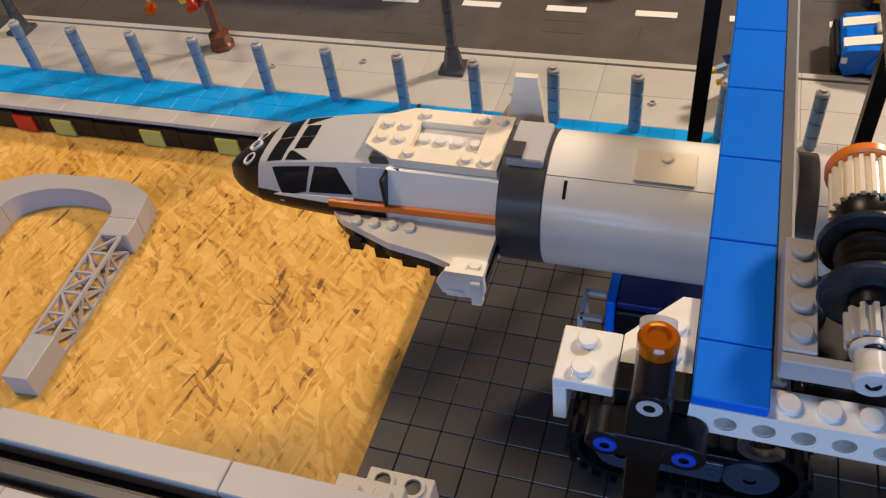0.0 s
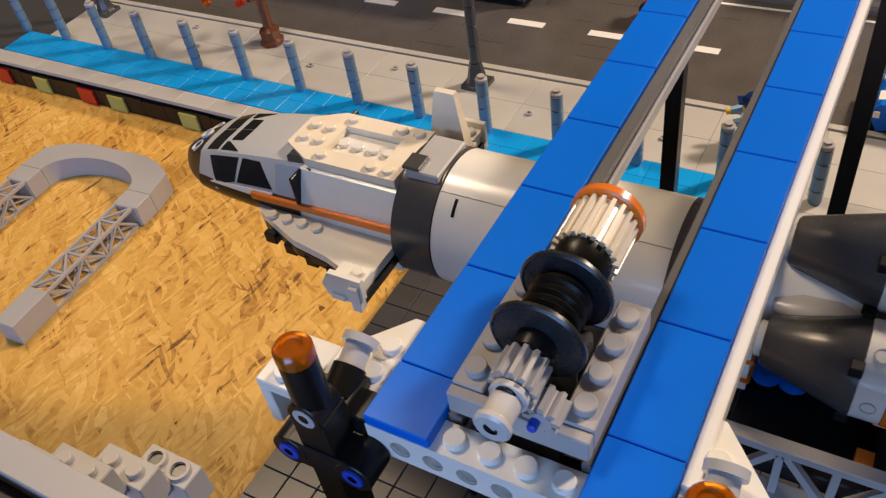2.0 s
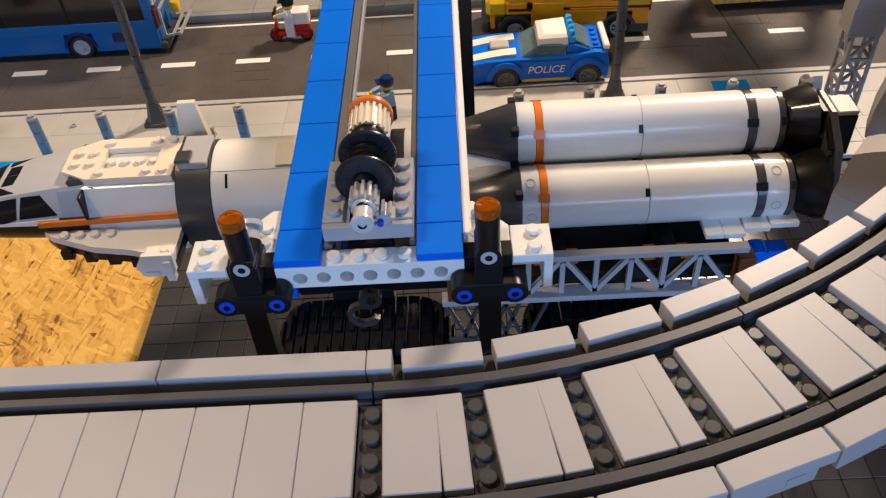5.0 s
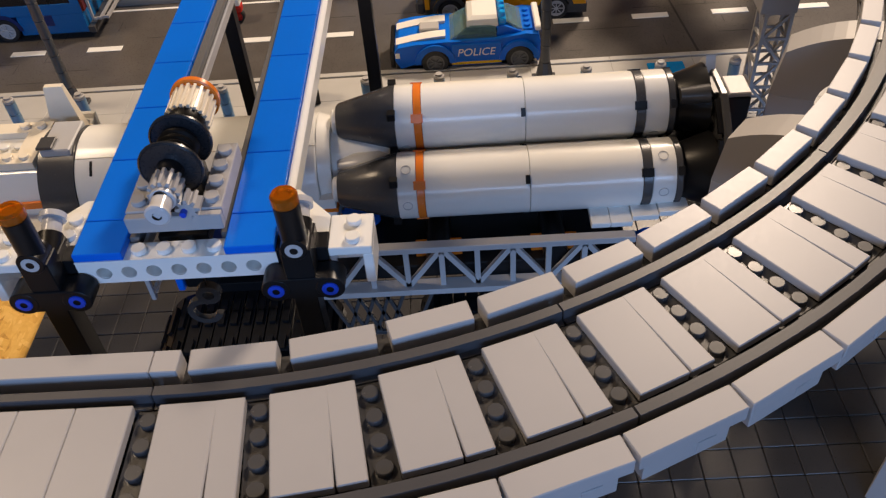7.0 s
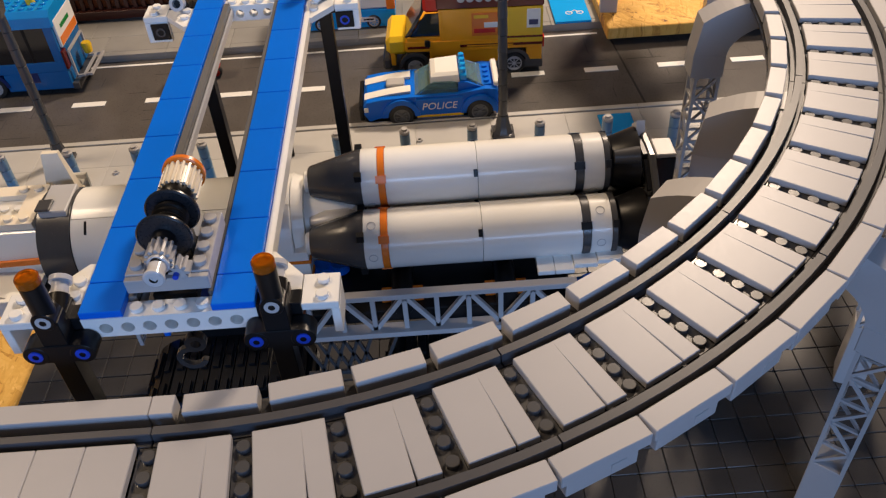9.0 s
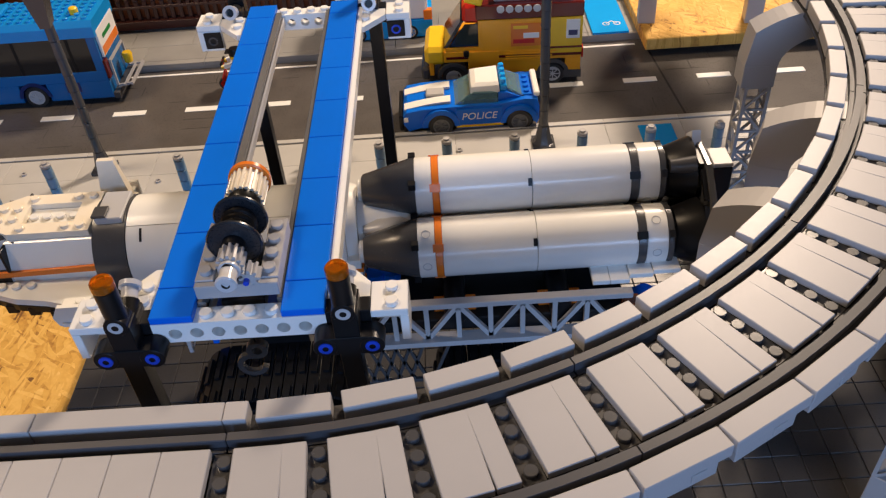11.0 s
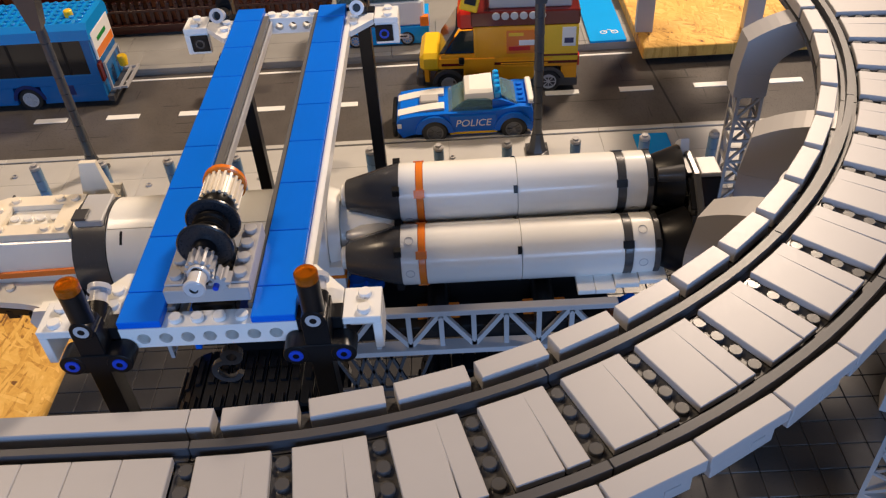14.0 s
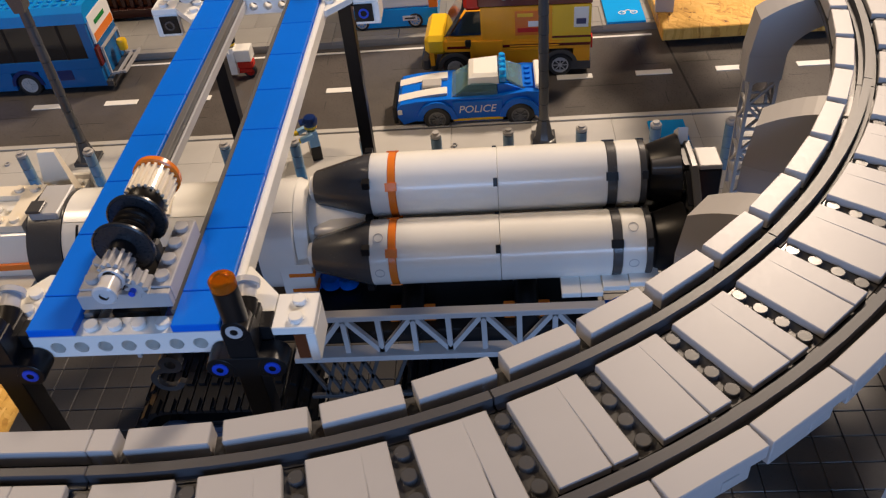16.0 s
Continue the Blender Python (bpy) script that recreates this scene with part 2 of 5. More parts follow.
def rod(bm, p, q, w, h=None):
    """A square bar from p to q."""
    h = h or w
    p, q = Vector(p), Vector(q)
    a, u, v = frame_axes(q - p)
    u, v = u * w / 2, v * h / 2
    ring = [(-1, -1), (1, -1), (1, 1), (-1, 1)]
    A = [p + u * i + v * j for i, j in ring]
    B = [q + u * i + v * j for i, j in ring]
    quad(bm, A[::-1])
    quad(bm, B)
    for i in range(4):
        j = (i + 1) % 4
        quad(bm, [A[i], A[j], B[j], B[i]])


def loft(bm, rings, caps=True, smooth=True):
    """Skin between rings of points of equal count."""
    vs = [[bm.verts.new(Vector(p) * S) for p in r] for r in rings]
    n = len(rings[0])
    for a, b in zip(vs, vs[1:]):
        for i in range(n):
            j = (i + 1) % n
            bm.faces.new((a[i], a[j], b[j], b[i])).smooth = smooth
    if caps:
        quad(bm, rings[0][::-1])
        quad(bm, rings[-1])


def mesh_of(bm, name, *mats):
    bmesh.ops.remove_doubles(bm, verts=bm.verts[:], dist=2e-6)
    bmesh.ops.recalc_face_normals(bm, faces=bm.faces[:])
    for e in bm.edges:
        if len(e.link_faces) != 2 or e.calc_face_angle(0) > 0.62:
            e.smooth = False
    me = bpy.data.meshes.new(name)
    bm.to_mesh(me)
    bm.free()
    for m in mats:
        me.materials.append(m)
    return me


def B():
    return bmesh.new()


def part(name, bm, mat, parent, label=""):
    """Links a bmesh as one mesh under a thing or a part."""
    ob = new(name, bm if isinstance(bm, bpy.types.Mesh) else mesh_of(bm, name, mat))
    ob.parent = parent
    if label:
        ob["label"] = label
    return ob


def thing(name, x, y, z, label, category, group="", rz=0, kind=""):
    ob = new(name)
    ob.empty_display_size = 0.01
    ob.matrix_basis = pose(x * S, y * S, z * S, 0, 0, rz)
    return tagged(ob, label, category, group, kind)


def solid(name, bm, mat, label, category="", kind="", group=""):
    return tagged(new(name, mesh_of(bm, name, mat)), label, category, group, kind)


def boxpart(name, dims, mat, parent, label="", c=0.3):
    bm = B()
    box(bm, *dims, c)
    return part(name, bm, mat, parent, label)


def piece(name, me, parent, x, y, z, rz=0):
    ob = new(name, me)
    ob.parent = parent
    ob.matrix_basis = pose(x * S, y * S, z * S, 0, 0, rz)
    return ob

# ---- the place: board table, brick modules, road, pavements, room ----
bm = B()
box(bm, -1500, 1500, -1100, 1500, -40, -18, 1)
solid("table_top", bm, OSB, "golden oriented strand board table top with visible flakes", "table", "structure")

# the room round the table, unseen; added to enclose the light
for name, dims in (("wall_north", (-2200, 2200, 2200, 2300, -800, 1500)), ("wall_east", (2200, 2300, -2200, 2200, -800, 1500)),
                   ("wall_west", (-2300, -2200, -2200, 2200, -800, 1500)), ("room_floor", (-2300, 2300, -2300, 2300, -860, -800)),
                   ("ceiling", (-2300, 2300, -2300, 2300, 1500, 1560))):
    bm = B()
    box(bm, *dims, 1)
    solid(name, bm, WALLP, "plain painted " + ("ceiling" if name == "ceiling" else "floor" if "floor" in name else "wall") + " of the room", "room", "structure")
# wall behind the camera, unseen; its window opening is added to go with window_light
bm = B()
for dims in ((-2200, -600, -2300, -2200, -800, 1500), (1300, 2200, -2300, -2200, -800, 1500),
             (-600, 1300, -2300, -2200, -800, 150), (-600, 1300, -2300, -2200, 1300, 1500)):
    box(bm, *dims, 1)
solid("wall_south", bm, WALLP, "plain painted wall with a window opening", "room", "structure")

# base under the dark yard, a raised module on the table
bm = B()
box(bm, -136, 900, -420, 279, -17.9, -3.4, 0.5)
yard = solid("yard", bm, DGREY, "dark grey brick-built yard module with square floor tiles", "floor", "structure")
# base under the pavement, with coloured bricks in its side
bm = B()
box(bm, -900, 900, 283.4, 402, -17.9, 0.4, 0.3)
pave = solid("pavement", bm, DGREY, "light grey tiled pavement on a brick base with a cycle path", "pavement", "structure")
bm = B()
box(bm, -900, 900, 402.2, 545, -17.9, 0, 0.2)
road = solid("road", bm, ROAD, "dark grey road of large plates with white dashes", "road", "structure")
bm = B()
box(bm, -900, 900, 545.3, 700, -17.9, 3.5, 0.2)
far_pave = solid("far_pavement", bm, FARPAVE, "light grey tiled pavement across the road", "pavement", "structure")


def tile_mesh(w, d, h, mat, name="tile", gap=0.08, c=0.22):
    bm = B()
    box(bm, -w / 2 + gap, w / 2 - gap, -d / 2 + gap, d / 2 - gap, 0, h, c)
    return mesh_of(bm, name, mat)


# pavement: near edge strip, cycle path, slabs, kerb
slab = tile_mesh(64, 32, 3.2, PAVE)
small_slab = tile_mesh(32, 16, 3.2, PAVE)
edge = tile_mesh(32, 15.2, 3.2, PAVE)
blue_tile = tile_mesh(16, 16, 3.2, AZURE)
kerb = tile_mesh(64, 5.6, 3.6, PAVE)
for i in range(-28, 28):
    x = i * 32 + 5
    if -620 < x < 420:
        piece("tile", edge, pave, x, 288, 0.5)
        if i % 2 == 0:
            for k in range(2):
                piece("tile", slab, pave, x + 16, 344 + 32 * k, 0.5)
        if i % 2 == 0:
            piece("kerb_stone", kerb, pave, x + 16, 396.6, 0.5)
for i in range(-38, 3):
    for k in (0, 1):
        piece("cycle_path_tile", blue_tile, pave, i * 16 + 3, 304 + 16 * k, 0.6)
for i in range(1, 13):
    for k in (0, 1):
        piece("tile", small_slab, pave, 26 + i * 32, 304 + 16 * k, 0.5)
bm = B()
for i in range(-30, 30):
    x = i * 24
    box(bm, x, x + 23.6, 279.6, 283.2, -17.8, -3 + 0.5 * (i % 3), 0.2)
part("side_brick_row", bm, BLACK, pave, "black brick sides under the pavement")
for k, (x, m) in enumerate(((-505, RED), (-470, OLIVE), (-392, OLIVE), (-560, OLIVE), (-610, RED), (-330, OLIVE))):
    boxpart("side_brick", (x, x + 18, 277.8, 283, -17.6, -4.2), m, pave, "coloured brick in the pavement's side")
for x, y in ((-432, 352), (-318, 356), (-455, 378), (-38, 352), (120, 366), (-250, 372), (-130, 350), (262, 352)):
    bm = B()
    lathe(bm, (x, y, 3.7), (0, 0, 1), [(0, 2.4), (1.6, 2.4), (1.6, 1.5), (0.4, 1.4), (0.4, 0)], 12)
    part("peg", bm, LGREY, pave, "small grey peg in the pavement")
# far kerb and slabs
for i in range(-9, 10):
    x = i * 64
    boxpart("kerb_stone", (x, x + 63.7, 545.4, 553, 0, 7), FARPAVE, far_pave)
    boxpart("tile", (x, x + 63.7, 553.4, 585, 3, 7), FARPAVE, far_pave)
    boxpart("tile", (x - 20, x + 43.7, 585.4, 617, 3, 7), FARPAVE, far_pave)
# road markings and plate joints
dash = tile_mesh(31, 8, 0.7, PAINTW, "road_dash")
for i in range(-9, 13):
    piece("road_dash", dash, road, -185 + 68 * i, 466.5, 0.05)
boxpart("edge_line", (-900, 300, 534, 537, 0, 0.4), PAINTW, road, "white line along the far kerb")
bm = B()
rod(bm, (318.5, 402.4, 0), (309, 544.8, 0), 1.8, 0.4)
rnd = random.Random(3)
for i in range(70):
    x, y = rnd.uniform(-560, 420), rnd.choice((418, 434, 450, 482, 498, 514))
    if rnd.random() < 0.6:
        box(bm, x, x + rnd.choice((16, 24, 32)), y, y + 0.5, 0, 0.12)
    else:
        box(bm, x, x + 0.5, y, y + 16, 0, 0.12)
part("plate_joints", bm, JOINT, road, "dark joints between the road plates")
# yard floor: square tiles
yt = tile_mesh(16, 16, 3.2, FLOOR, "floor_tile", 0.16, 0.38)
n_tiles = 0
rest = B()
for i in range(64):
    for j in range(43):
        x, y = -128 + 16 * i, 271 - 16 * j
        near = (x < 30 and y > -40) or (220 < x < 420 and y < 140 and y > -150)
        if near and n_tiles < 290:
            n_tiles += 1
            piece("floor_tile", yt, yard, x, y, -3.2)
        else:
            box(rest, x - 7.84, x + 7.84, y - 7.84, y + 7.84, -3.2, 0, 0.38)
tagged(part("floor_tiles", rest, FLOOR, yard, "dark grey glossy square floor tiles"), kind="stuff")

# ---- gantry crane over the rocket ----
TOP = 192.0
gantry = thing("gantry_crane", 0, 0, 0, "white and blue gantry crane with black legs over the rocket", "crane")


def strip(x0):
    y = 0
    for d in (16, 32, 32, 32, 32, 32, 32, 32, 16):
        boxpart("blue_tile", (x0 + 0.1, x0 + 15.9, y + 0.12, y + d - 0.12, TOP - 3.2, TOP), BLUE, gantry)
        y += d


strip(0)
strip(48)
for x0, y0, y1 in ((0, 8.2, 247.8), (48, 8.2, 247.8)):
    boxpart("beam", (x0 + 0.4, x0 + 15.6, y0, y1, TOP - 12.8, TOP - 3.3), WHITE, gantry, "white beam under the blue tiles")
for x0, x1 in ((16.1, 19.4), (45.6, 47.9)):
    boxpart("trolley_rail", (x0, x1, 8.3, 247.7, TOP - 5.5, TOP - 1.2), RAILG, gantry, "grey rail along the beam")
boxpart("rail_lip", (19.5, 20.6, 8.3, 247.7, TOP - 9, TOP - 4.4), SILVER, gantry, "pale lip along the rail")
boxpart("edge_rail", (64.05, 67.2, 12, 250, TOP - 9, TOP - 2.0), WHITE, gantry, "white edge along the beam")


def holed_brick(x0, x1, y0, z0, parent, name="end_beam", ybk=7.8):
    """A beam with a row of round holes in its long sides."""
    n = round((x1 - x0) / 8)
    bm = B()
    zt, zb, zc = z0 + 9.6, z0, z0 + 4.4
    for y in (y0, y0 + ybk):
        # faces with a round hole at each stud joint
        for i in range(1, n):
            cx = x0 + 8 * i
            outer = [(cx + 4 * sx, zb if sz < 0 else zt) for sx, sz in ((-1, -1), (1, -1), (1, 1), (-1, 1))]
            m = 16
            ring = [(cx + 2.55 * math.cos(2 * math.pi * k / m), zc + 2.55 * math.sin(2 * math.pi * k / m)) for k in range(m)]
            def on_edge(k):
                a = 2 * math.pi * k / m
                dx, dz = math.cos(a), math.sin(a)
                t = min((4 / abs(dx)) if abs(dx) > 1e-6 else 1e9, ((zt - zc if dz > 0 else zc - zb) / abs(dz)) if abs(dz) > 1e-6 else 1e9)
                return (cx + dx * t, zc + dz * t)
            rim = [on_edge(k) for k in range(m)]
            for k in range(m):
                j = (k + 1) % m
                pts = [ring[k], rim[k], rim[j], ring[j]]
                corner = [c for c in outer if min(rim[k][0], rim[j][0]) - 1e-6 <= c[0] <= max(rim[k][0], rim[j][0]) + 1e-6 and min(rim[k][1], rim[j][1]) - 1e-6 <= c[1] <= max(rim[k][1], rim[j][1]) + 1e-6
                          and abs(rim[k][0] - rim[j][0]) > 1e-6 and abs(rim[k][1] - rim[j][1]) > 1e-6]
                if corner:
                    pts = [ring[k], rim[k], corner[0], rim[j], ring[j]]
                quad(bm, [(a, y, b) for a, b in pts])
        quad(bm, [(x0, y, zb), (x0 + 4, y, zb), (x0 + 4, y, zt), (x0, y, zt)])
        quad(bm, [(x1 - 4, y, zb), (x1, y, zb), (x1, y, zt), (x1 - 4, y, zt)])
    for i in range(1, n):
        cx = x0 + 8 * i
        lathe(bm, (cx, y0, zc), (0, 1, 0), [(0, 2.55), (ybk, 2.55)], 16)
        lathe(bm, (cx, y0 - 0.02, zc), (0, 1, 0), [(0, 2.5), (0.02, 3.05), (0.6, 3.05), (0.6, 2.45)], 16)
    for pts in (((x0, y0, zb), (x0, y0 + ybk, zb), (x0, y0 + ybk, zt), (x0, y0, zt)), ((x1, y0, zb), (x1, y0 + ybk, zb), (x1, y0 + ybk, zt), (x1, y0, zt)),
                ((x0, y0, zt), (x1, y0, zt), (x1, y0 + ybk, zt), (x0, y0 + ybk, zt)), ((x0, y0, zb), (x1, y0, zb), (x1, y0 + ybk, zb), (x0, y0 + ybk, zb))):
        quad(bm, pts)
    beam = part(name, bm, WHITE, parent, "white beam with a row of round holes")
    for i in range(n):
        bm = B()
        stud(bm, x0 + 8 * i + 4, y0 + ybk / 2, zt)
        part("stud", bm, WHITE, beam)
    return beam


holed_brick(0, 64, 0.1, TOP - 12.85, gantry)
holed_brick(0, 64, 248.1, TOP - 12.85, gantry)
boxpart("cross_plate", (0, 64, 8.3, 15.9, TOP - 16, TOP - 12.9), BLACK, gantry, "black plate across the end")


def leg_group(cx, cy, out, far):
    """A leg with its lamp, pins and the white bracket; out: -1 or 1 along the beam, far: 1 for the end across the road."""
    s = -1 if not far else 1
    y = lambda v: cy - s * v if far else cy + v
    yy = lambda a, b: (min(y(a), y(b)), max(y(a), y(b)))
    leg = boxpart("leg", (cx - 3.8, cx + 3.8, *yy(-8, -0.2), 0.2, TOP - 8), BLACK, gantry, "black upright leg beam")
    bm = B()
    for k in range(9):
        pipe(bm, (cx, y(-8.1), 20 + 16 * k), (0, -s if far else 1, 0), 2.9, 2.2, 0.5, 14)
    part("pin_hole", bm, DGREY, leg)
    # rounded cross piece with two blue pins
    bm = B()
    for dx in (-8.5, 8.5):
        cyl(bm, (cx + dx, y(-8.4), TOP - 12), (0, 1 if not far else -1, 0), 4.6, 8.2)
    box(bm, cx - 9, cx + 9, *yy(-8.2, -0.6), TOP - 16.2, TOP - 7.5)
    box(bm, cx - 4.6, cx + 4.6, *yy(-7.6, 0.4), TOP - 8, TOP + 4)
    box(bm, cx - 8.2, cx + 8.2, *yy(0.2, 7.8), TOP - 9, TOP - 2.4)
    joint = part("leg_joint", bm, BLACK, gantry, "black pin joint holding the leg")
    for dx in (-8.5, 8.5):
        bm = B()
        lathe(bm, (cx + dx, y(-8.5), TOP - 12), (0, 1 if not far else -1, 0), [(-0.3, 1.2), (-0.3, 2.6), (0.5, 2.8), (0.5, 0)], 14)
        part("pin", bm, PINBLUE, joint, "blue pin")
    bm = B()
    cyl(bm, (cx, y(-8.0), TOP + 4.5), (0, 1 if not far else -1, 0), 4.2, 8)
    lathe(bm, (cx, y(-4), TOP + 4), (0, 0, 1), [(0, 4.0), (16, 4.0), (16, 0)], 18)
    part("lamp_post", bm, BLACK, gantry, "black round lamp post")
    bm = B()
    lathe(bm, (cx, y(-8.15), TOP + 4.5), (0, 1 if not far else -1, 0), [(0, 1.3), (0, 2.7), (0.4, 2.9), (0.4, 0)], 14)
    part("axle_end", bm, SILVER, gantry, "grey axle end")
    bm = B()
    lathe(bm, (cx, y(-4), TOP + 20), (0, 0, 1), [(0, 3.4), (0.4, 4.1), (3.2, 4.1), (4.0, 3.5), (4.0, 2.4), (3.4, 2.2), (3.4, 0)], 20)
    part("warning_lamp", bm, TRANSO, gantry, "clear orange round lamp")
    # grey tube behind the lamp, pointing along the beam
    bm = B()
    back = -1 if far else 1
    d = Vector((-0.06, 0.93 * back, 0.36))
    lathe(bm, (cx, cy + 3.5 * back, TOP - 0.8), d, [(0, 3.4), (6.5, 3.4), (6.5, 3.1), (11.2, 3.1), (11.2, 4.2), (13.2, 4.2), (13.2, 2.4), (9, 2.4), (9, 0)], 22)
    tube = part("tube", bm, TUBE, gantry, "pale grey tube with a flange")
    # black disc stands for the shade inside the tube's hole
    bm = B()
    lathe(bm, (cx, cy + 3.5 * back, TOP - 0.8), d, [(9.1, 2.35), (10.2, 2.35), (10.2, 0)], 16)
    part("axle_core", bm, BLACK, tube, "black disc standing for the tube's shaded hole")
    bm = B()
    lathe(bm, (cx, cy + 2.5 * back, TOP - 1.2), d, [(0, 3.9), (7, 3.9), (7, 3.4)], 18)
    box(bm, cx - 4.2, cx + 4.2, cy + min(0, 9 * back), cy + max(0, 9 * back), TOP - 5, TOP + 0.6)
    part("tube_socket", bm, BLACK, gantry, "black socket of the tube")
    # white bracket outside the leg, wedge towards the beam
    x0, x1 = (cx - 22, cx - 8.3) if out < 0 else (cx + 8.3, cx + 22)
    bm = B()
    box(bm, x0, x1, *yy(0.2, 16), TOP - 6.4, TOP - 3)
    box(bm, x0 if out < 0 else x1 - 3.2, x0 + 3.2 if out < 0 else x1, *yy(0.2, 16), TOP - 19, TOP - 6.5)
    box(bm, x0 + 0.2, x1 - 0.2, *yy(12, 15.8), TOP - 19, TOP - 6.5)
    bracket = part("bracket", bm, WHITE, gantry, "white angle bracket")
    for k in (4, 12):
        bm = B()
        stud(bm, (x0 + 6) if out < 0 else (x1 - 6), y(k), TOP - 3)
        part("stud", bm, WHITE, bracket)
    if far:
        xa, xb = (x0 + 3.4, x1 - 0.2) if out < 0 else (x0 + 0.2, x1 - 3.4)
        blk = boxpart("black_block", (xa, xb, cy - 17.4, cy - 16.1, TOP - 17, TOP - 7), BLACK, bracket, "black block in the bracket", 0.5)
        bm = B()
        pipe(bm, ((xa + xb) / 2, cy - 17.9, TOP - 12), (0, 1, 0), 2.8, 1.8, 0.6, 16)
        part("pin", bm, PINBLUE if out > 0 else DGREY, blk, "round pin end")
    xi, xo = (-0.2, -16) if out < 0 else (64.3, 80)
    bm = B()
    poly = [(xo, y(16)), (xo, y(8)), (xi, y(8)), (xi, y(30)), (xi + (xo - xi) * 0.25, y(30))]
    vs = [(a, b) for a, b in poly]
    for z in (TOP - 6.4, TOP - 3.1):
        quad(bm, [(a, b, z) for a, b in vs])
    for (a0, b0), (a1, b1) in zip(vs, vs[1:] + vs[:1]):
        quad(bm, [(a0, b0, TOP - 6.4), (a1, b1, TOP - 6.4), (a1, b1, TOP - 3.1), (a0, b0, TOP - 3.1)])
    for k in (12, 20):
        stud(bm, xi + (xo - xi) * 0.3, y(k), TOP - 3.1)
    part("wedge_plate", bm, WHITE, gantry, "white wedge plate with studs")


for far in (0, 1):
    for cx, out in ((-8, -1), (72, 1)):
        leg_group(cx, 256 if far else 0, out, far)

# winch trolley on the crane's rails
winch = thing("winch_trolley", 32, 0, 0, "grey winch trolley with a black rope drum on the crane", "winch")
PL = TOP + 7.2
for x0 in (-15.2, 8.4):
    w = 7.0
    sp = boxpart("side_plate", (x0, x0 + w, 11, 44.5, TOP + 0.4, PL), LGREY, winch, "light grey studded side plate")
    for k in range(4):
        bm = B()
        stud(bm, x0 + w / 2, 15.5 + 8 * k, PL)
        part("stud", bm, LGREY, sp)
boxpart("cross_bar", (-15.2, 15.4, 8.2, 10.9, TOP + 0.4, PL - 0.6), LGREY, winch, "light grey front bar")
boxpart("bed", (-8.2, 8.2, 11.2, 44, TOP - 9, TOP - 4), BLACK, winch, "black bed under the drum")
for x0 in (-8.0, 5.2):
    boxpart("bearing", (x0, x0 + 2.8, 26, 30.5, TOP - 4, TOP + 12), DGREY, winch, "dark grey bearing block", 0.8)
AX = TOP + 16.0
drum = part("drum_shaft", (lambda b: (cyl(b, (0, 6, AX), (0, 1, 0), 2.4, 52), b)[1])(B()), BLACK, winch, "black drum shaft")
for y0, rr in ((20, 10.3), (34.6, 10.3)):
    bm = B()
    lathe(bm, (0, y0, AX), (0, 1, 0), [(0, 2.4), (0.3, rr - 0.9), (0.0, rr - 0.6), (0.5, rr), (1.3, rr), (1.8, rr - 0.6), (1.5, rr - 0.9), (1.8, 2.4)], 44)
    part("drum_flange", bm, DRUM, drum, "blue-black round drum flange with a worn rim")
bm = B()
prof = [(0, 2.4), (0, 5)]
for k in range(8):
    prof += [(0.5 + 1.55 * k, 6.9 - 0.3 * (k % 2)), (1.3 + 1.55 * k, 6.1)]
lathe(bm, (0, 21.9, AX), (0, 1, 0), prof + [(12.6, 5), (12.6, 2.4)], 28)
part("rope_coil", bm, BLACK, drum, "wound black rope")
bm = B()
lathe(bm, (0, 16.6, AX), (0, 1, 0), [(0, 2.4), (0, 4.0), (3.3, 4.4), (3.3, 2.4)], 18)
part("hub", bm, BLACK, drum)


def cog(x, y, z, r, w, n, parent):
    """A toothed wheel along y with each tooth a piece."""
    bm = B()
    lathe(bm, (x, y, z), (0, 1, 0), [(0, 0), (0, r), (w, r), (w, 0)], 24)
    g = part("gear", bm, LGREY, parent, "light grey toothed gear")
    t = B()
    prism(t, [(r - 0.3, -0.8), (r + 1.5, -0.45), (r + 1.5, 0.45), (r - 0.3, 0.8)], 1, 0.2, w - 0.2)
    t = mesh_of(t, "tooth", LGREY)
    for k in range(n):
        ob = new("tooth", t)
        ob.parent = g
        ob.matrix_basis = pose(x * S, y * S, z * S, 0, 360 * k / n, 0)


cog(0, 8.6, AX - 1.0, 3.6, 7.8, 12, winch)
cog(6.0, 7.6, AX - 6.6, 2.4, 6.5, 8, winch)
bm = B()
lathe(bm, (0, -0.6, AX - 1.4), (0, 1, 0), [(0, 1.5), (0, 3.3), (0.5, 3.9), (1.5, 3.9), (1.9, 3.3), (7.2, 3.3), (7.5, 4.1), (8.8, 4.1), (9.1, 3.4), (9.1, 0)], 24)
lathe(bm, (0, 0.2, AX - 1.4), (0, 1, 0), [(0, 1.6), (0, 0)], 4)
part("axle_bush", bm, TUBE, winch, "pale grey axle bush with a cross hole")
bm = B()
cyl(bm, (5.0, 5.4, AX - 6.8), (0, 1, 0), 1.1, 2.6, 12)
part("axle_pin", bm, PINBLUE, winch, "blue axle pin")
bm = B()
lathe(bm, (0, 36.6, AX), (0, 1, 0), [(0, 2.4), (0, 5.0), (2.0, 5.6), (4, 5.2), (6, 6.4), (9, 6.4), (9, 2.4)], 20)
part("collar", bm, BLACK, drum, "black collar behind the drum")
bm = B()
lathe(bm, (0, 45.6, AX), (0, 1, 0), [(0, 0), (0, 6.6), (12.4, 6.6), (12.4, 0)], 30)
barrel = part("ribbed_barrel", bm, CREAM, drum, "white ribbed barrel")
rib = B()
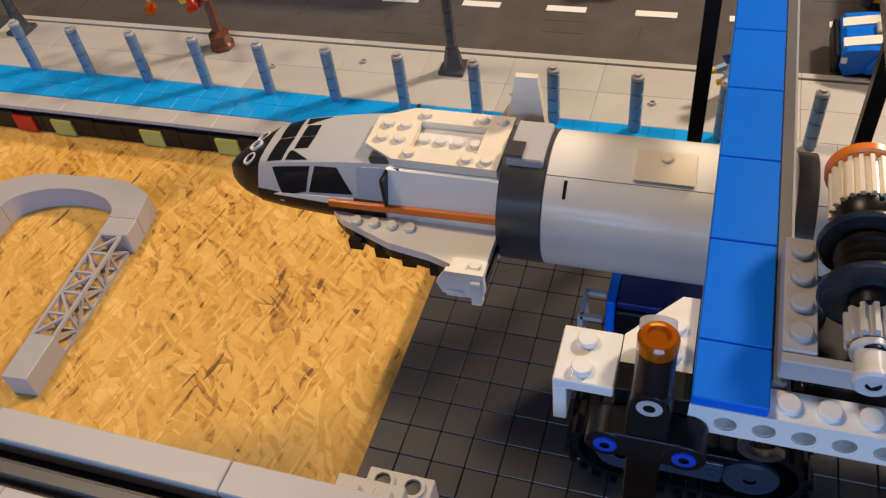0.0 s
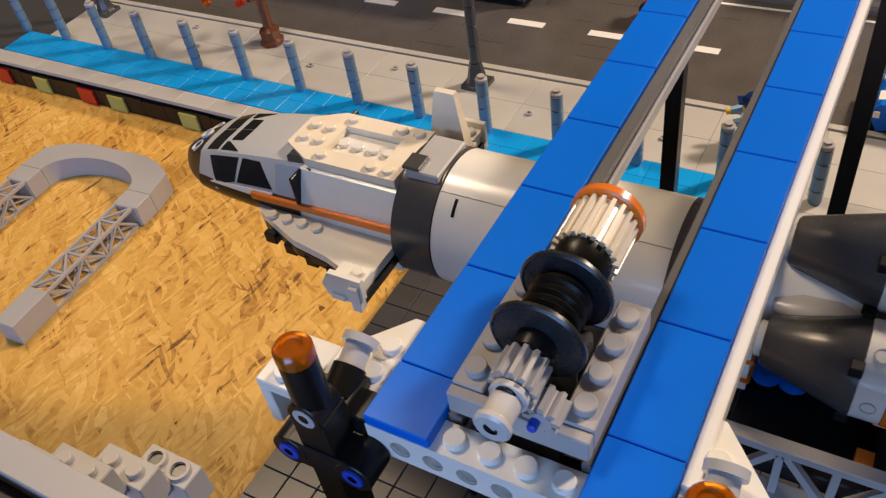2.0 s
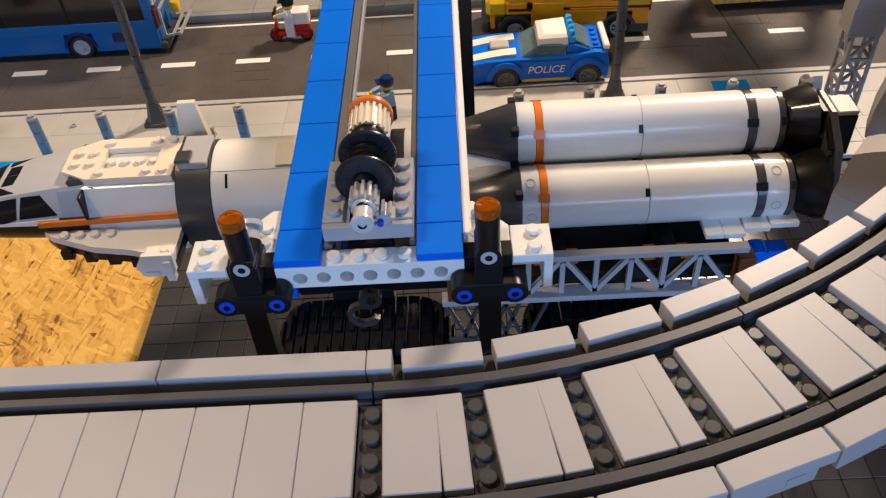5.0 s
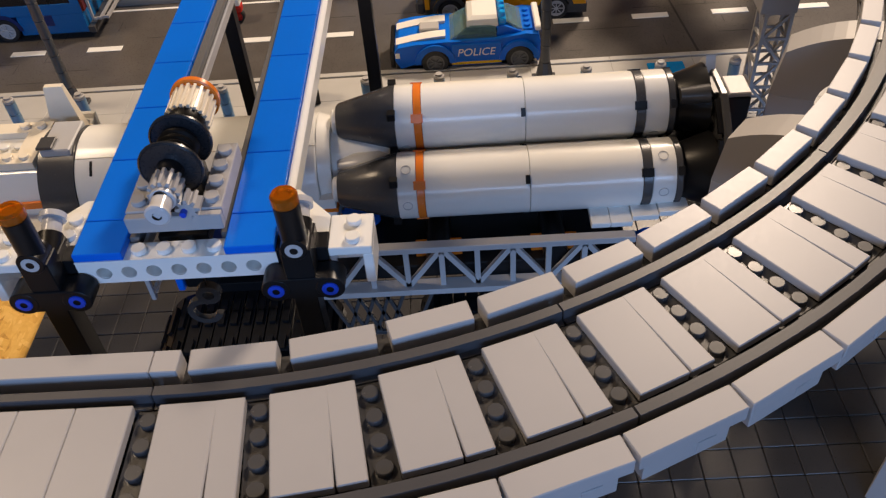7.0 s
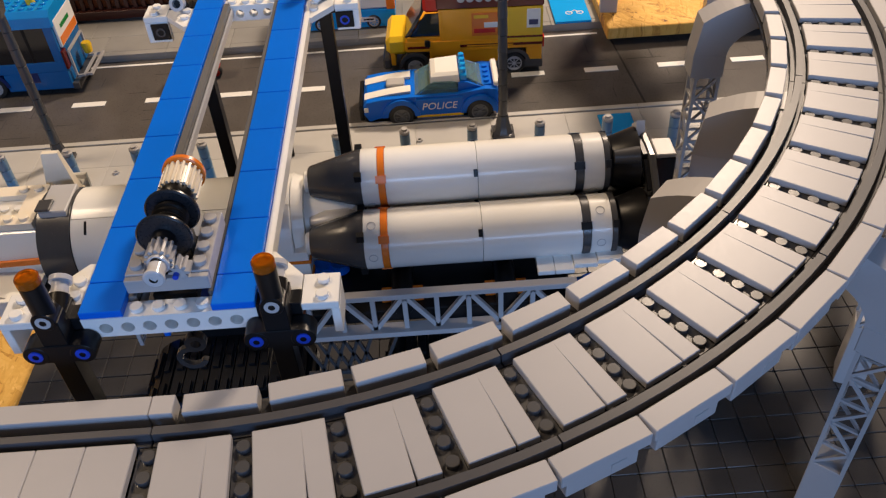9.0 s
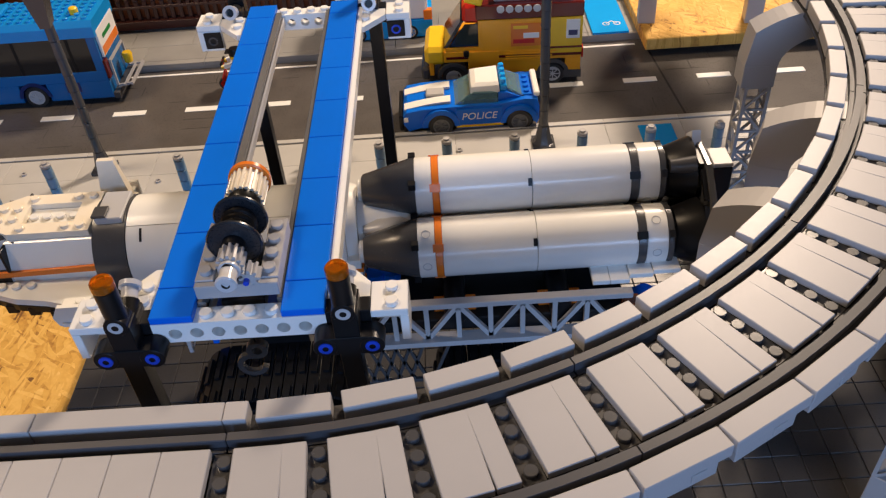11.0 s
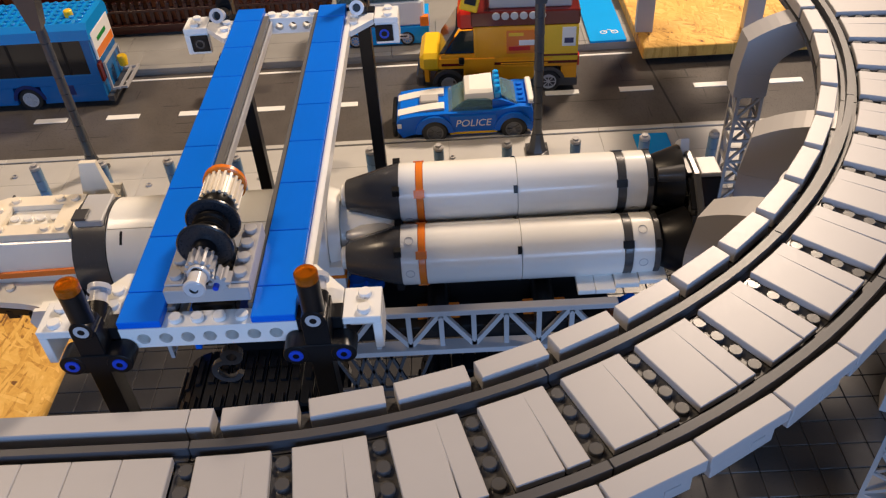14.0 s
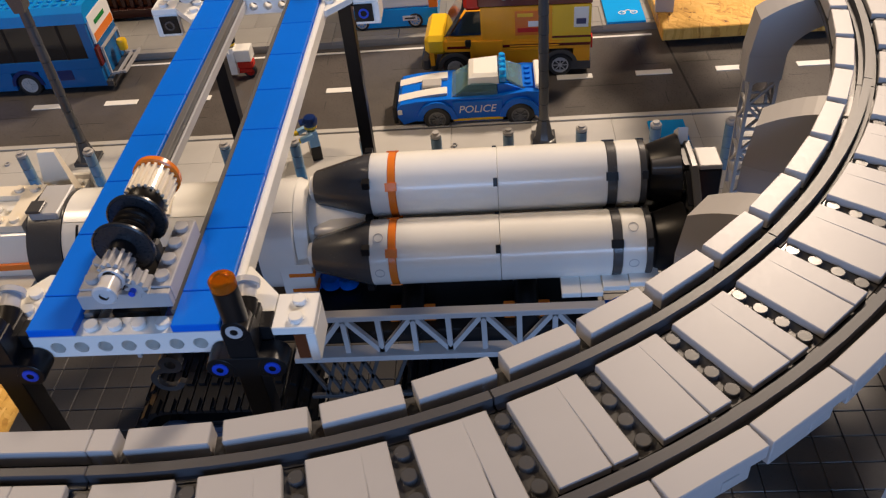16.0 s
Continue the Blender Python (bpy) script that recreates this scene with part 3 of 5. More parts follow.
prism(rib, [(6.3, -0.62), (7.7, -0.45), (7.7, 0.45), (6.3, 0.62)], 1, 44.9, 57.6)
rib = mesh_of(rib, "rib", CREAM)
for k in range(20):
    ob = new("rib", rib)
    ob.parent = barrel
    ob.matrix_basis = pose(0, 0, AX * S, 0, 18 * k, 0)
bm = B()
lathe(bm, (0, 58.0, AX), (0, 1, 0), [(0, 2.4), (0, 7.9), (0.4, 8.5), (2.4, 8.5), (2.8, 7.9), (2.8, 2.4)], 32)
part("barrel_ring", bm, ORANGE, drum, "orange ring on the barrel")
# hook on its rope
bm = B()
rod(bm, (-6, 28, TOP - 46), (-6, 28, TOP - 9), 0.7)
part("rope", bm, BLACK, winch)
bm = B()
pts = [Vector((-9.5 + 5.5 * math.cos(radians(a)), 28, TOP - 58 + 5.5 * math.sin(radians(a)))) for a in range(60, 341, 20)]
loft(bm, [[(p.x * (1 - k) + (-9.5) * k, 28 + dy, p.z * (1 - k) + (TOP - 58) * k) for k, dy in ((-0.22, -1.3), (0.22, -1.3), (0.22, 1.3), (-0.22, 1.3))] for p in pts])
pipe(bm, (-6, 26.4, TOP - 49), (0, 1, 0), 4.6, 2.2, 3.4)
part("hook", bm, DGREY, winch, "dark grey crane hook")

# ---- space shuttle, rocket core and boosters, lying along x ----
AXY = 142.0


def ring_x(x, y, z, ry, rz, n=20, p=2.6):
    """A rounded-square ring across x."""
    out = []
    for i in range(n):
        a = 2 * math.pi * i / n
        c, s = math.cos(a), math.sin(a)
        out.append((x, y + ry * math.copysign(abs(c) ** (2 / p), c), z + rz * math.copysign(abs(s) ** (2 / p), s)))
    return out


shuttle = thing("space_shuttle", 0, AXY, 0, "white and grey toy space shuttle with black nose and orange stripe", "spacecraft")
# nose and cabin: x, crown height, shoulder height, half width at the shoulder, half width and height at the chine, belly height
HULL = ((-209.5, 107.5, 106.5, 2, 2.2, 105, 103.5), (-207, 110.5, 108.5, 5, 6.5, 104.5, 102), (-202, 114, 112, 8, 11, 105, 100.5),
        (-196, 117.5, 115.5, 10.5, 15, 106, 99), (-186, 122.5, 120.8, 13.2, 20, 108, 98), (-173, 126.5, 125, 15, 23, 110, 97),
        (-153, 130, 128.7, 16, 24.6, 111, 96), (-139, 132, 130.8, 16.4, 25, 111, 96), (-123, 133.2, 132.2, 16.8, 25, 111, 96))


def hull_at(x):
    for a, b in zip(HULL, HULL[1:]):
        if x <= b[0]:
            t = (x - a[0]) / (b[0] - a[0])
            return [u + (v - u) * t for u, v in zip(a, b)]
    return HULL[-1]


def hull_point(x, u, out=0.0):
    """A point of the hull: u runs from 0 on the crown over 1 at the shoulder and 2 at the chine to 3 under the belly, below 0 on the near side."""
    _, zt, ze, w, ws, zb, zbel = hull_at(x)
    s, u = (-1 if u < 0 else 1), abs(u)
    if u <= 1:
        y, z = w * u, zt + (ze - zt) * u ** 3 + out
    elif u <= 2:
        v = u - 1
        y, z = w + (ws - w) * (0.35 * v + 0.65 * math.sin(v * 1.57)) + out, ze + (zb - ze) * v
    else:
        v = u - 2
        y, z = ws * math.cos(v * 1.57) + out * (1 - v), zb + (zbel - zb) * math.sin(v * 1.57) - out * v
    return (x, s * y, z)


def hull_skin(x0, x1, n=8):
    bm = B()
    us = [k / 8 for k in range(24)] + [3 - 1e-4] + [-k / 8 for k in range(23, 0, -1)]
    loft(bm, [[hull_point(x0 + (x1 - x0) * i / n, u) for u in us] for i in range(n + 1)])
    return bm


def hull_patch(corners, out, n=8):
    """A thin pane that follows the hull; corners are four (x, u)."""
    bm = B()
    (xa, aa), (xb, ab), (xc, ac), (xd, ad) = corners
    grid = []
    for i in range(n + 1):
        u = i / n
        row = []
        for j in range(n + 1):
            v = j / n
            row.append(((xa * (1 - u) + xb * u) * (1 - v) + (xd * (1 - u) + xc * u) * v, (aa * (1 - u) + ab * u) * (1 - v) + (ad * (1 - u) + ac * u) * v))
        grid.append(row)
    for i in range(n):
        for j in range(n):
            q = [grid[i][j], grid[i + 1][j], grid[i + 1][j + 1], grid[i][j + 1]]
            quad(bm, [hull_point(x, a, out) for x, a in q], True)
            quad(bm, [hull_point(x, a, -0.6) for x, a in q[::-1]], True)
    rim = [g for g in grid[0]] + [r[-1] for r in grid[1:]] + grid[-1][-2::-1] + [r[0] for r in grid[-2:0:-1]]
    for p, q in zip(rim, rim[1:] + rim[:1]):
        quad(bm, [hull_point(*p, -0.6), hull_point(*q, -0.6), hull_point(*q, out), hull_point(*p, out)])
    return bm


part("nose", hull_skin(-209.5, -186.1, 12), BLACK, shuttle, "glossy black wedge nose")
part("cabin", hull_skin(-186, -123, 14), SHELLG, shuttle, "pale grey cabin shell")
PANES = (("windscreen_pane", [(-181.5, -0.94), (-173.5, -0.94), (-172.5, -0.03), (-180.5, -0.03)]), ("corner_pane", [(-171.5, -0.93), (-160.5, -0.93), (-169.5, -0.6), (-171, -0.62)]),
         ("top_pane", [(-169.5, -0.52), (-163, -0.5), (-162.5, -0.02), (-169.5, -0.02)]),
         ("side_pane", [(-178, -1.1), (-159, -1.08), (-160.5, -1.64), (-172, -1.8)]), ("side_pane", [(-156.5, -1.08), (-146, -1.1), (-138.5, -1.6), (-159, -1.64)]))
for flip in (1, -1):
    for name, q in PANES:
        part(name, hull_patch([(x, a * flip) for x, a in q], 0.3), GLASSB, shuttle, "smoked glossy pane in a pale frame")
    part("side_panel", hull_patch([(-137, -1.06 * flip), (-123.4, -1.06 * flip), (-123.4, -1.66 * flip), (-136, -1.66 * flip)], 0.5), SANDSH, shuttle, "blue-grey panel behind the windows")
    part("sill_strip", hull_patch([(-138, -1.67 * flip), (-123.4, -1.67 * flip), (-123.4, -1.8 * flip), (-138, -1.8 * flip)], 0.4), DGREY, shuttle)
    part("lower_band", hull_patch([(-174, -1.74 * flip), (-138.4, -1.68 * flip), (-138.4, -1.86 * flip), (-177, -1.8 * flip)], 0.5), WHITE, shuttle, "white band along the lower hull")
    part("belly_panel", hull_patch([(-185.8, -1.7 * flip), (-124, -1.88 * flip), (-124, -2.98 * flip), (-185.8, -2.98 * flip)], 0.35), BLACK, shuttle, "black belly")
for x, y, z in ((-193.5, -7.6, 118.4), (-193.5, 0, 119.8), (-193.5, 7.6, 118.4)):
    bm = B()
    pipe(bm, (x, y, z - 1.2), (-0.42, 0.1 * y / 8, 0.9), 3.4, 2.6, 1.2, 18)
    part("nose_ring", bm, PAINTW, shuttle, "white ring printed on the nose")
# fuselage with the orange stripe
bm = B()
prism(bm, [(-24.6, 95), (24.6, 95), (24.6, 116), (18.4, 131), (17, 131.5), (-17, 131.5), (-18.4, 131), (-24.6, 116)], 0, -123.5, -77)
part("fuselage", bm, WHITE, shuttle, "white smooth fuselage with sloping sides")
boxpart("lower_hull", (-123, -77, -24.2, 24.2, 92, 104), WHITE, shuttle, "white lower hull", 1.5)
for s in (-1, 1):
    bm = B()
    prism(bm, [(113.4, -149), (116.4, -149), (118.6, -77.2), (115.2, -77.2)], 1, s * 24.2, s * 25.9)
    part("stripe", bm, ORANGE, shuttle, "orange stripe along the side")
boxpart("gap_strip", (-124.0, -122.6, -25.6, 25.6, 117, 131), BLACK, shuttle)
# roof plate with studs and a sunken middle
bm = B()
prism(bm, [(-135, -9), (-121, -16.6), (-116, -8.2), (-116, 8.2), (-121, 16.6), (-135, 9)], 2, 131.6, 135.6)
prism(bm, [(-121, -16.6), (-78, -16.6), (-88, -8.2), (-116, -8.2)], 2, 131.6, 135.6)
prism(bm, [(-121, 16.6), (-116, 8.2), (-88, 8.2), (-78, 16.6)], 2, 131.6, 135.6)
prism(bm, [(-78, -16.6), (-78, 16.6), (-88, 8.2), (-88, -8.2)], 2, 131.6, 135.6)
for x, y in ((-129, -4.5), (-129, 4.5), (-121.5, -4.5), (-121.5, 4.5), (-115, -12.5), (-115, 12.5), (-91, -12.5), (-83, -12.5), (-91, 12.5), (-83, 12.5)):
    stud(bm, x, y, 135.6)
part("roof_plate", bm, CREAM, shuttle, "cream studded roof plate")
bm = B()
box(bm, -115.9, -88.1, -8, 8, 131.6, 132.4)
for k in range(4):
    stud(bm, -112.5 + 7.2 * k, 0, 132.4)
part("sunken_plate", bm, WHITE, shuttle, "white sunken plate with four studs")
bm = B()
box(bm, -132, -122.2, -16.5, 16.5, 125, 134.4, 1.5)
for s in (-1, 1):
    prism(bm, [(-133, s * 13), (-118, s * 18.5), (-118, s * 15), (-130, s * 10)], 2, 123, 131.4)
part("roof_bracket", bm, DGREY, shuttle)
boxpart("hinge_block", (-75.4, -61, -12, 12, 128, 138.5), SILVER, shuttle, "grey block behind the roof", 0.6)
boxpart("hinge_plate", (-76.5, -69, -12, -3, 138.6, 140.2), DGREY, shuttle)
bm = B()
box(bm, -76, -60.5, -18.5, 18.5, 124, 130)
for x in (-72, -64.5):
    pipe(bm, (x, -19.2, 127), (0, 1, 0), 3.0, 2.0, 0.8, 14)
part("hinge_base", bm, DGREY, shuttle)
# wings, clips and dark underside
for s in (-1, 1):
    bm = B()
    poly = [(-149, 24), (-143, 29), (-119, 38.5), (-101, 41.5), (-93, 44), (-77, 51), (-77, 24)]
    pts = [(x, s * y) for x, y in poly]
    prism(bm, pts, 2, 106.2, 110.2)
    for k in range(4):
        stud(bm, -136 + 7.8 * k, s * 29.5, 110.2)
    part("wing", bm, WHITE, shuttle, "white wing plate with studs")
    bm = B()
    prism(bm, [(x + 1, s * (y + 0.5)) for x, y in poly], 2, 102, 106)
    for k in range(4):
        t = k / 3
        x, y = -136 + 38 * t, 33.5 + 8 * t
        box(bm, x - 3, x + 3, s * y - 1.5, s * y + 1.8, 99, 104.4)
    part("wing_underside", bm, BLACK, shuttle, "black studded underside of the wing")
    bm = B()
    prism(bm, [(116, -75), (116, -90), (109, -94), (103.5, -92), (102.5, -89), (102.5, -78), (106, -75)], 1, s * 51.2, s * 53.6)
    box(bm, -90, -76, s * 43, s * 51.4, 110.4, 113)
    box(bm, -90, -83, s * 53.4, s * 55, 103.5, 106)
    box(bm, -80, -76, s * 51, s * 55.5, 100.5, 113)
    cyl(bm, (-80, s * 47, 113), (0, 0, 1), 2.4, 1.8)
    part("wing_clip", bm, WHITE, shuttle, "white clip hanging at the wing tip")
bm = B()
loft(bm, [[(-84, y0, 124), (-66, y0, 124), (-66, y1, 124), (-84, y1, 124)] for y0, y1 in ((20, 26),)] + [[(-79, 21.5, 152), (-70, 21.5, 152), (-70, 24.5, 152), (-79, 24.5, 152)]], True, False)
stud(bm, -70, 17, 126)
box(bm, -85, -65, 14, 27, 120, 126)
part("tail_fin", bm, CREAM, shuttle, "cream upright tail fin")

core = thing("rocket_core", 0, AXY, 110, "white round rocket core stage with a dark collar", "rocket")
R = 27.6
for a0, mat, lab in ((0, WHITE, "white half shell"), (180, WHITE, "white half shell")):
    bm = B()
    lathe(bm, (-59.5, 0, 0), (1, 0, 0), [(0, 0), (0, R - 0.6), (0.6, R), (114, R), (114.6, R - 0.6), (114.6, 0)], 32, a0 + 300.3, 179.4)
    part("half_shell", bm, mat, core, lab)
bm = B()
lathe(bm, (-77, 0, 0), (1, 0, 0), [(0, 0), (0, R + 0.2), (17.3, R + 0.2), (17.3, 0)], 48)
part("collar", bm, DGREY, core, "dark grey round collar")
bm = B()
lathe(bm, (-27, 0, 0), (1, 0, 0), [(0, R - 1), (0, R + 0.9), (0.3, R + 1.2), (21.7, R + 1.2), (22, R + 0.9), (22, R - 1)], 10, 268, 29)
part("top_hatch", bm, CREAM, core, "pale raised hatch on the shell")
bm = B()
cyl(bm, (-16, -3, R + 0.9), (0, -0.1, 1), 2.3, 1.4)
part("hatch_stud", bm, CREAM, core)
bm = B()
lathe(bm, (-52, 0, 0), (1, 0, 0), [(0, R - 1), (0, R + 0.12), (1.3, R + 0.12), (1.3, R - 1)], 5, 303, 15)
part("slot", bm, BLACK, core, "dark slot in the shell")
bm = B()
lathe(bm, (30, 0, 0), (1, 0, 0), [(0, R - 1), (0, R + 0.4), (7, R + 0.4), (7, R - 1)], 40)
part("rear_band", bm, DGREY, core, "dark grey band round the shell")
bm = B()
lathe(bm, (55.3, 0, 4), (1, 0, 0), [(0, 24), (6, 22), (6, 17), (34, 16), (34, 0)], 32)
part("adapter", bm, WHITE, core, "white adapter between the boosters")
for z0 in (-6, -16):
    boxpart("adapter_stripe", (50, 63, -27.9, -20, z0, z0 + 2.4), ORANGE, core, "orange stripe")
boxpart("adapter_block", (46, 62, -27.6, -10, -20, 2), WHITE, core)
bm = B()
for k in range(3):
    cyl(bm, (58 + 9 * k, -17, -22), (0, 0, 1), 5, 6)
part("blue_studs", bm, BLUE, core, "blue round bricks")
bm = B()
loft(bm, [ring_x(x, -14, 12, r, r * 0.7, 16, 2.2) for x, r in ((64, 3), (72, 6.5), (84, 7), (92, 3))])
part("fairing", bm, SILVER, core, "pale grey pointed fairing")


def booster():
    th = thing("booster", 0, 117, 116, "white round booster with dark nose cone and orange band", "rocket", "boosters of the rocket")
    RB = 15.7
    ax = (1, 0, 0)
    bm = B()
    lathe(bm, (62, 0, 0), ax, [(0, 0), (0, 5.2), (0.6, 6), (3.6, 6), (3.6, 3)], 20)
    part("tip", bm, WHITE, th, "white nose tip")
    bm = B()
    lathe(bm, (64.6, 0, 0), ax, [(0, 0), (0, 7.6), (1, 8.6), (26, RB - 0.2), (28.4, RB), (28.4, 0)], 32)
    part("nose_cone", bm, DGREY, th, "dark grey nose cone")
    bm = B()
    for k in range(4):
        a = radians(45 + 90 * k)
        box(bm, 89.8, 93.6, RB * math.cos(a) - 2, RB * math.cos(a) + 2, RB * math.sin(a) - 2, RB * math.sin(a) + 2)
    part("cone_tab", bm, BLACK, th)
    for x0, x1, m, dr, nm in ((93.1, 101.9, WHITE, 0, "front_ring"), (102, 105.6, ORANGE, 0.25, "orange_band"), (105.7, 153.6, WHITE, 0, "shell"), (153.8, 204.6, WHITE, 0.02, "shell"),
                              (204.7, 208.9, DGREY, 0.2, "dark_band"), (209, 219.6, WHITE, 0, "rear_ring"), (219.7, 222.6, DGREY, 0.2, "end_ring")):
        bm = B()
        lathe(bm, (x0, 0, 0), ax, [(0, 0), (0, RB + dr - 0.25), (0.25, RB + dr), (x1 - x0 - 0.25, RB + dr), (x1 - x0, RB + dr - 0.25), (x1 - x0, 0)], 40)
        part(nm, bm, m, th)
    # slots and tabs at the joints, round holes in the end rings
    for x, m, w in ((103.5, ORANGE, 5.5), (206.5, BLACK, 5.5), (221.5, BLACK, 3.0), (152.6, BLACK, 2.0)):
        for k in range(4):
            a = radians(52 + 90 * k)
            bm = B()
            u, v = Vector((0, math.cos(a), math.sin(a))), Vector((0, -math.sin(a), math.cos(a)))
            p = Vector((x, 0, 0)) + u * (RB - 0.6)
            rod(bm, p - v * 2.0, p + v * 2.0, w, 2.2)
            part("joint_tab", bm, m, th)
    for x in (97.5, 214):
        for da in (-32, 32):
            a = radians(138 + da + 8)
            u = Vector((0, math.cos(a), math.sin(a)))
            bm = B()
            p = Vector((x, 0, 0)) + u * (RB - 1.6)
            lathe(bm, p, u, [(1.0, 0), (1.0, 1.9), (1.72, 2.0), (1.72, 2.35), (0.4, 2.35)], 16)
            part("pin_hole", bm, SILVER, th)
    bm = B()
    lathe(bm, (222.6, 0, 0), ax, [(0, 13.5), (1.5, 12.8), (2, 13.2), (14.5, 17.4), (15.5, 17.6), (15.5, 15.8), (5, 10), (5, 0)], 36)
    part("nozzle", bm, BLACK, th, "black flared engine nozzle")
    return th


b1 = booster()
b2 = copy_thing(b1, pose(0, 0.145, 0.135, 96, 0, 0))
b3 = copy_thing(b1, pose(0, 0.147, 0.1015, 200, 0, 0))
# engine frame behind the boosters
eng = thing("engine_frame", 240.5, 138, 119, "black round engine frame with silver clips behind the boosters", "engine")
bm = B()
lathe(bm, (0, 0, 0), (1, 0, 0), [(0, 0), (0, 31.5), (0.8, 32.5), (3, 32.5), (3.8, 31.5), (3.8, 0)], 10)
part("thrust_plate", bm, DGREY, eng, "dark grey ten-sided thrust plate")
for k in range(10):
    a = radians(36 * k + 18)
    bm = B()
    rod(bm, (-1.2, 29 * math.cos(a) - 8 * math.sin(a), 29 * math.sin(a) + 8 * math.cos(a)), (-1.2, 29 * math.cos(a) + 8 * math.sin(a), 29 * math.sin(a) - 8 * math.cos(a)), 2.2)
    part("edge_bar", bm, BLACK, eng)
for k, (y, z) in enumerate(((-14, -2), (-3, 26), (10, -20))):
    bm = B()
    lathe(bm, (-16, y, z), (1, 0, 0), [(0, 0), (0, 3.6), (9, 4.6), (13, 5.2), (13, 0)], 20)
    part("small_nozzle", bm, DGREY, eng, "small grey nozzle")
clip = boxpart("clip_block", (4.2, 15, -9, 9, 4, 27), BLACK, eng, "black block behind the plate", 0.6)
boxpart("silver_tile", (4.6, 14.8, -8.8, 6, 27.2, 29.6), LGREY, clip, "silver tile", 0.5)
bm = B()
prism(bm, [(8, 26), (17, 22), (20, 30), (12, 37)], 0, -2, 2.5)
part("silver_clip", bm, TUBE, eng, "bright silver clip")
bm = B()
loft(bm, [[(-26, -20, 2), (-26, -13, 2), (-26, -13, 4.4), (-26, -20, 4.4)], [(-14, -18, 3), (-14, -12, 3), (-14, -12, 4.6), (-14, -18, 4.6)]], True, False)
part("strut", bm, WHITE, eng, "white strut between the boosters")
bm = B()
a = [Vector((10, 31 * math.cos(radians(t)), 31 * math.sin(radians(t)))) for t in range(150, 215, 8)]
for p, q in zip(a, a[1:]):
    rod(bm, p, q, 3)
part("orange_edge", bm, ORANGE, eng, "orange curved edge")

# ---- crawler transporter under the rocket ----
trans = thing("rocket_transporter", 0, 135, 0, "blue and grey crawler transporter with lattice girders under the rocket", "vehicle")
boxpart("deck", (60, 200, -42, 42, 78, 86), BLACK, trans, "black deck", 0.6)
boxpart("front_deck", (-30, 60, -8, 30, 44, 60), BLACK, trans, "black deck under the core", 0.8)
boxpart("deck_plate", (-30, 20, -6, 28, 60.2, 64), NAVY, trans, "dark blue plate on the deck", 0.6)
boxpart("front_block", (-34, -30.2, -10, 26, 44, 68), BLUE, trans, "bright blue end panel", 0.6)
bm = B()
for y in (-20, -6):
    rod(bm, (-43, y, 50), (-43, y, 70), 2.2)
    rod(bm, (-43, y, 69), (-34.2, y, 69), 2.2)
rod(bm, (-43, -20, 69), (-43, -6, 69), 2.2)
rod(bm, (-43, -20, 52), (-43, -6, 52), 2.2)
part("end_frame", bm, LGREY, trans, "light grey open frame at the deck's end")
for s in (-1, 1):
    bm = B()
    y = s * 47
    box(bm, 58, 200, y - 2.5, y + 2.5, 101, 104.5)
    box(bm, 52, 206, y - 4, y + 4, 75, 78.4)
    n = 8
    bars = []
    for i in range(n):
        x0, x1 = 62 + 132 * i / n, 62 + 132 * (i + 1) / n
        bars.append(((x0, y, 78), (x0, y, 102)))
        bars.append(((x0, y, 102 if i % 2 else 78), (x1, y, 78 if i % 2 else 102)))
    girder = part("girder", bm, LGREY, trans, "light grey lattice girder")
    for p, q in bars:
        bm = B()
        rod(bm, p, q, 2.5)
        part("brace", bm, LGREY, girder)
    boxpart("girder_end", (196, 204, y - 4, y + 4, 79, 98), BROWN, trans, "brown-orange end block")
    boxpart("girder_end", (55, 61, y - 4, y + 4, 79, 98), BROWN, trans, "brown-orange end block")
for x in (110, 165):
    bm = B()
    cyl(bm, (x, -44, 90), (0, 1, 0), 6, 30)
    part("cradle", bm, BLACK, trans, "black rounded cradle under the booster")
    for dx in (-8, 8):
        boxpart("cradle_block", (x + dx - 3, x + dx + 3, -36, -30, 86, 92), ORANGE, trans, "orange block")
for x0, x1, y0, y1, z in ((181, 189.8, -41, -26, 103), (190, 199.8, -41, -26, 103), (200, 212, -39, -25, 104.5), (212.2, 226, -38, -24, 105.5)):
    boxpart("end_tile", (x0, x1, y0, y1, z, z + 3), WHITE, trans, "white tile of the end platform")
bm = B()
cyl(bm, (210, -40, 86), (0, 1, 0), 6, 10)
box(bm, 202, 226, -36, -28, 78, 88)
part("end_joint", bm, BLUE, trans, "blue end joint")
# truss between the deck and the tracks
x0 = 62
truss = boxpart("truss", (x0 - 8, x0 + 44, -47.2, -44.8, 43, 45.4), DGREY, trans, "dark grey crossed truss")
for p, q in [((x0 - 8, 73), (x0 + 2, 45)), ((x0 + 44, 73), (x0 + 34, 45))] + [((x0 + 7 * i + a, 45.4), (x0 + 7 * i + 9 - a, 73)) for i in range(4) for a in (0, 9)]:
    bm = B()
    rod(bm, (p[0], -46, p[1]), (q[0], -46, q[1]), 1.7)
    part("bar", bm, DGREY, truss)


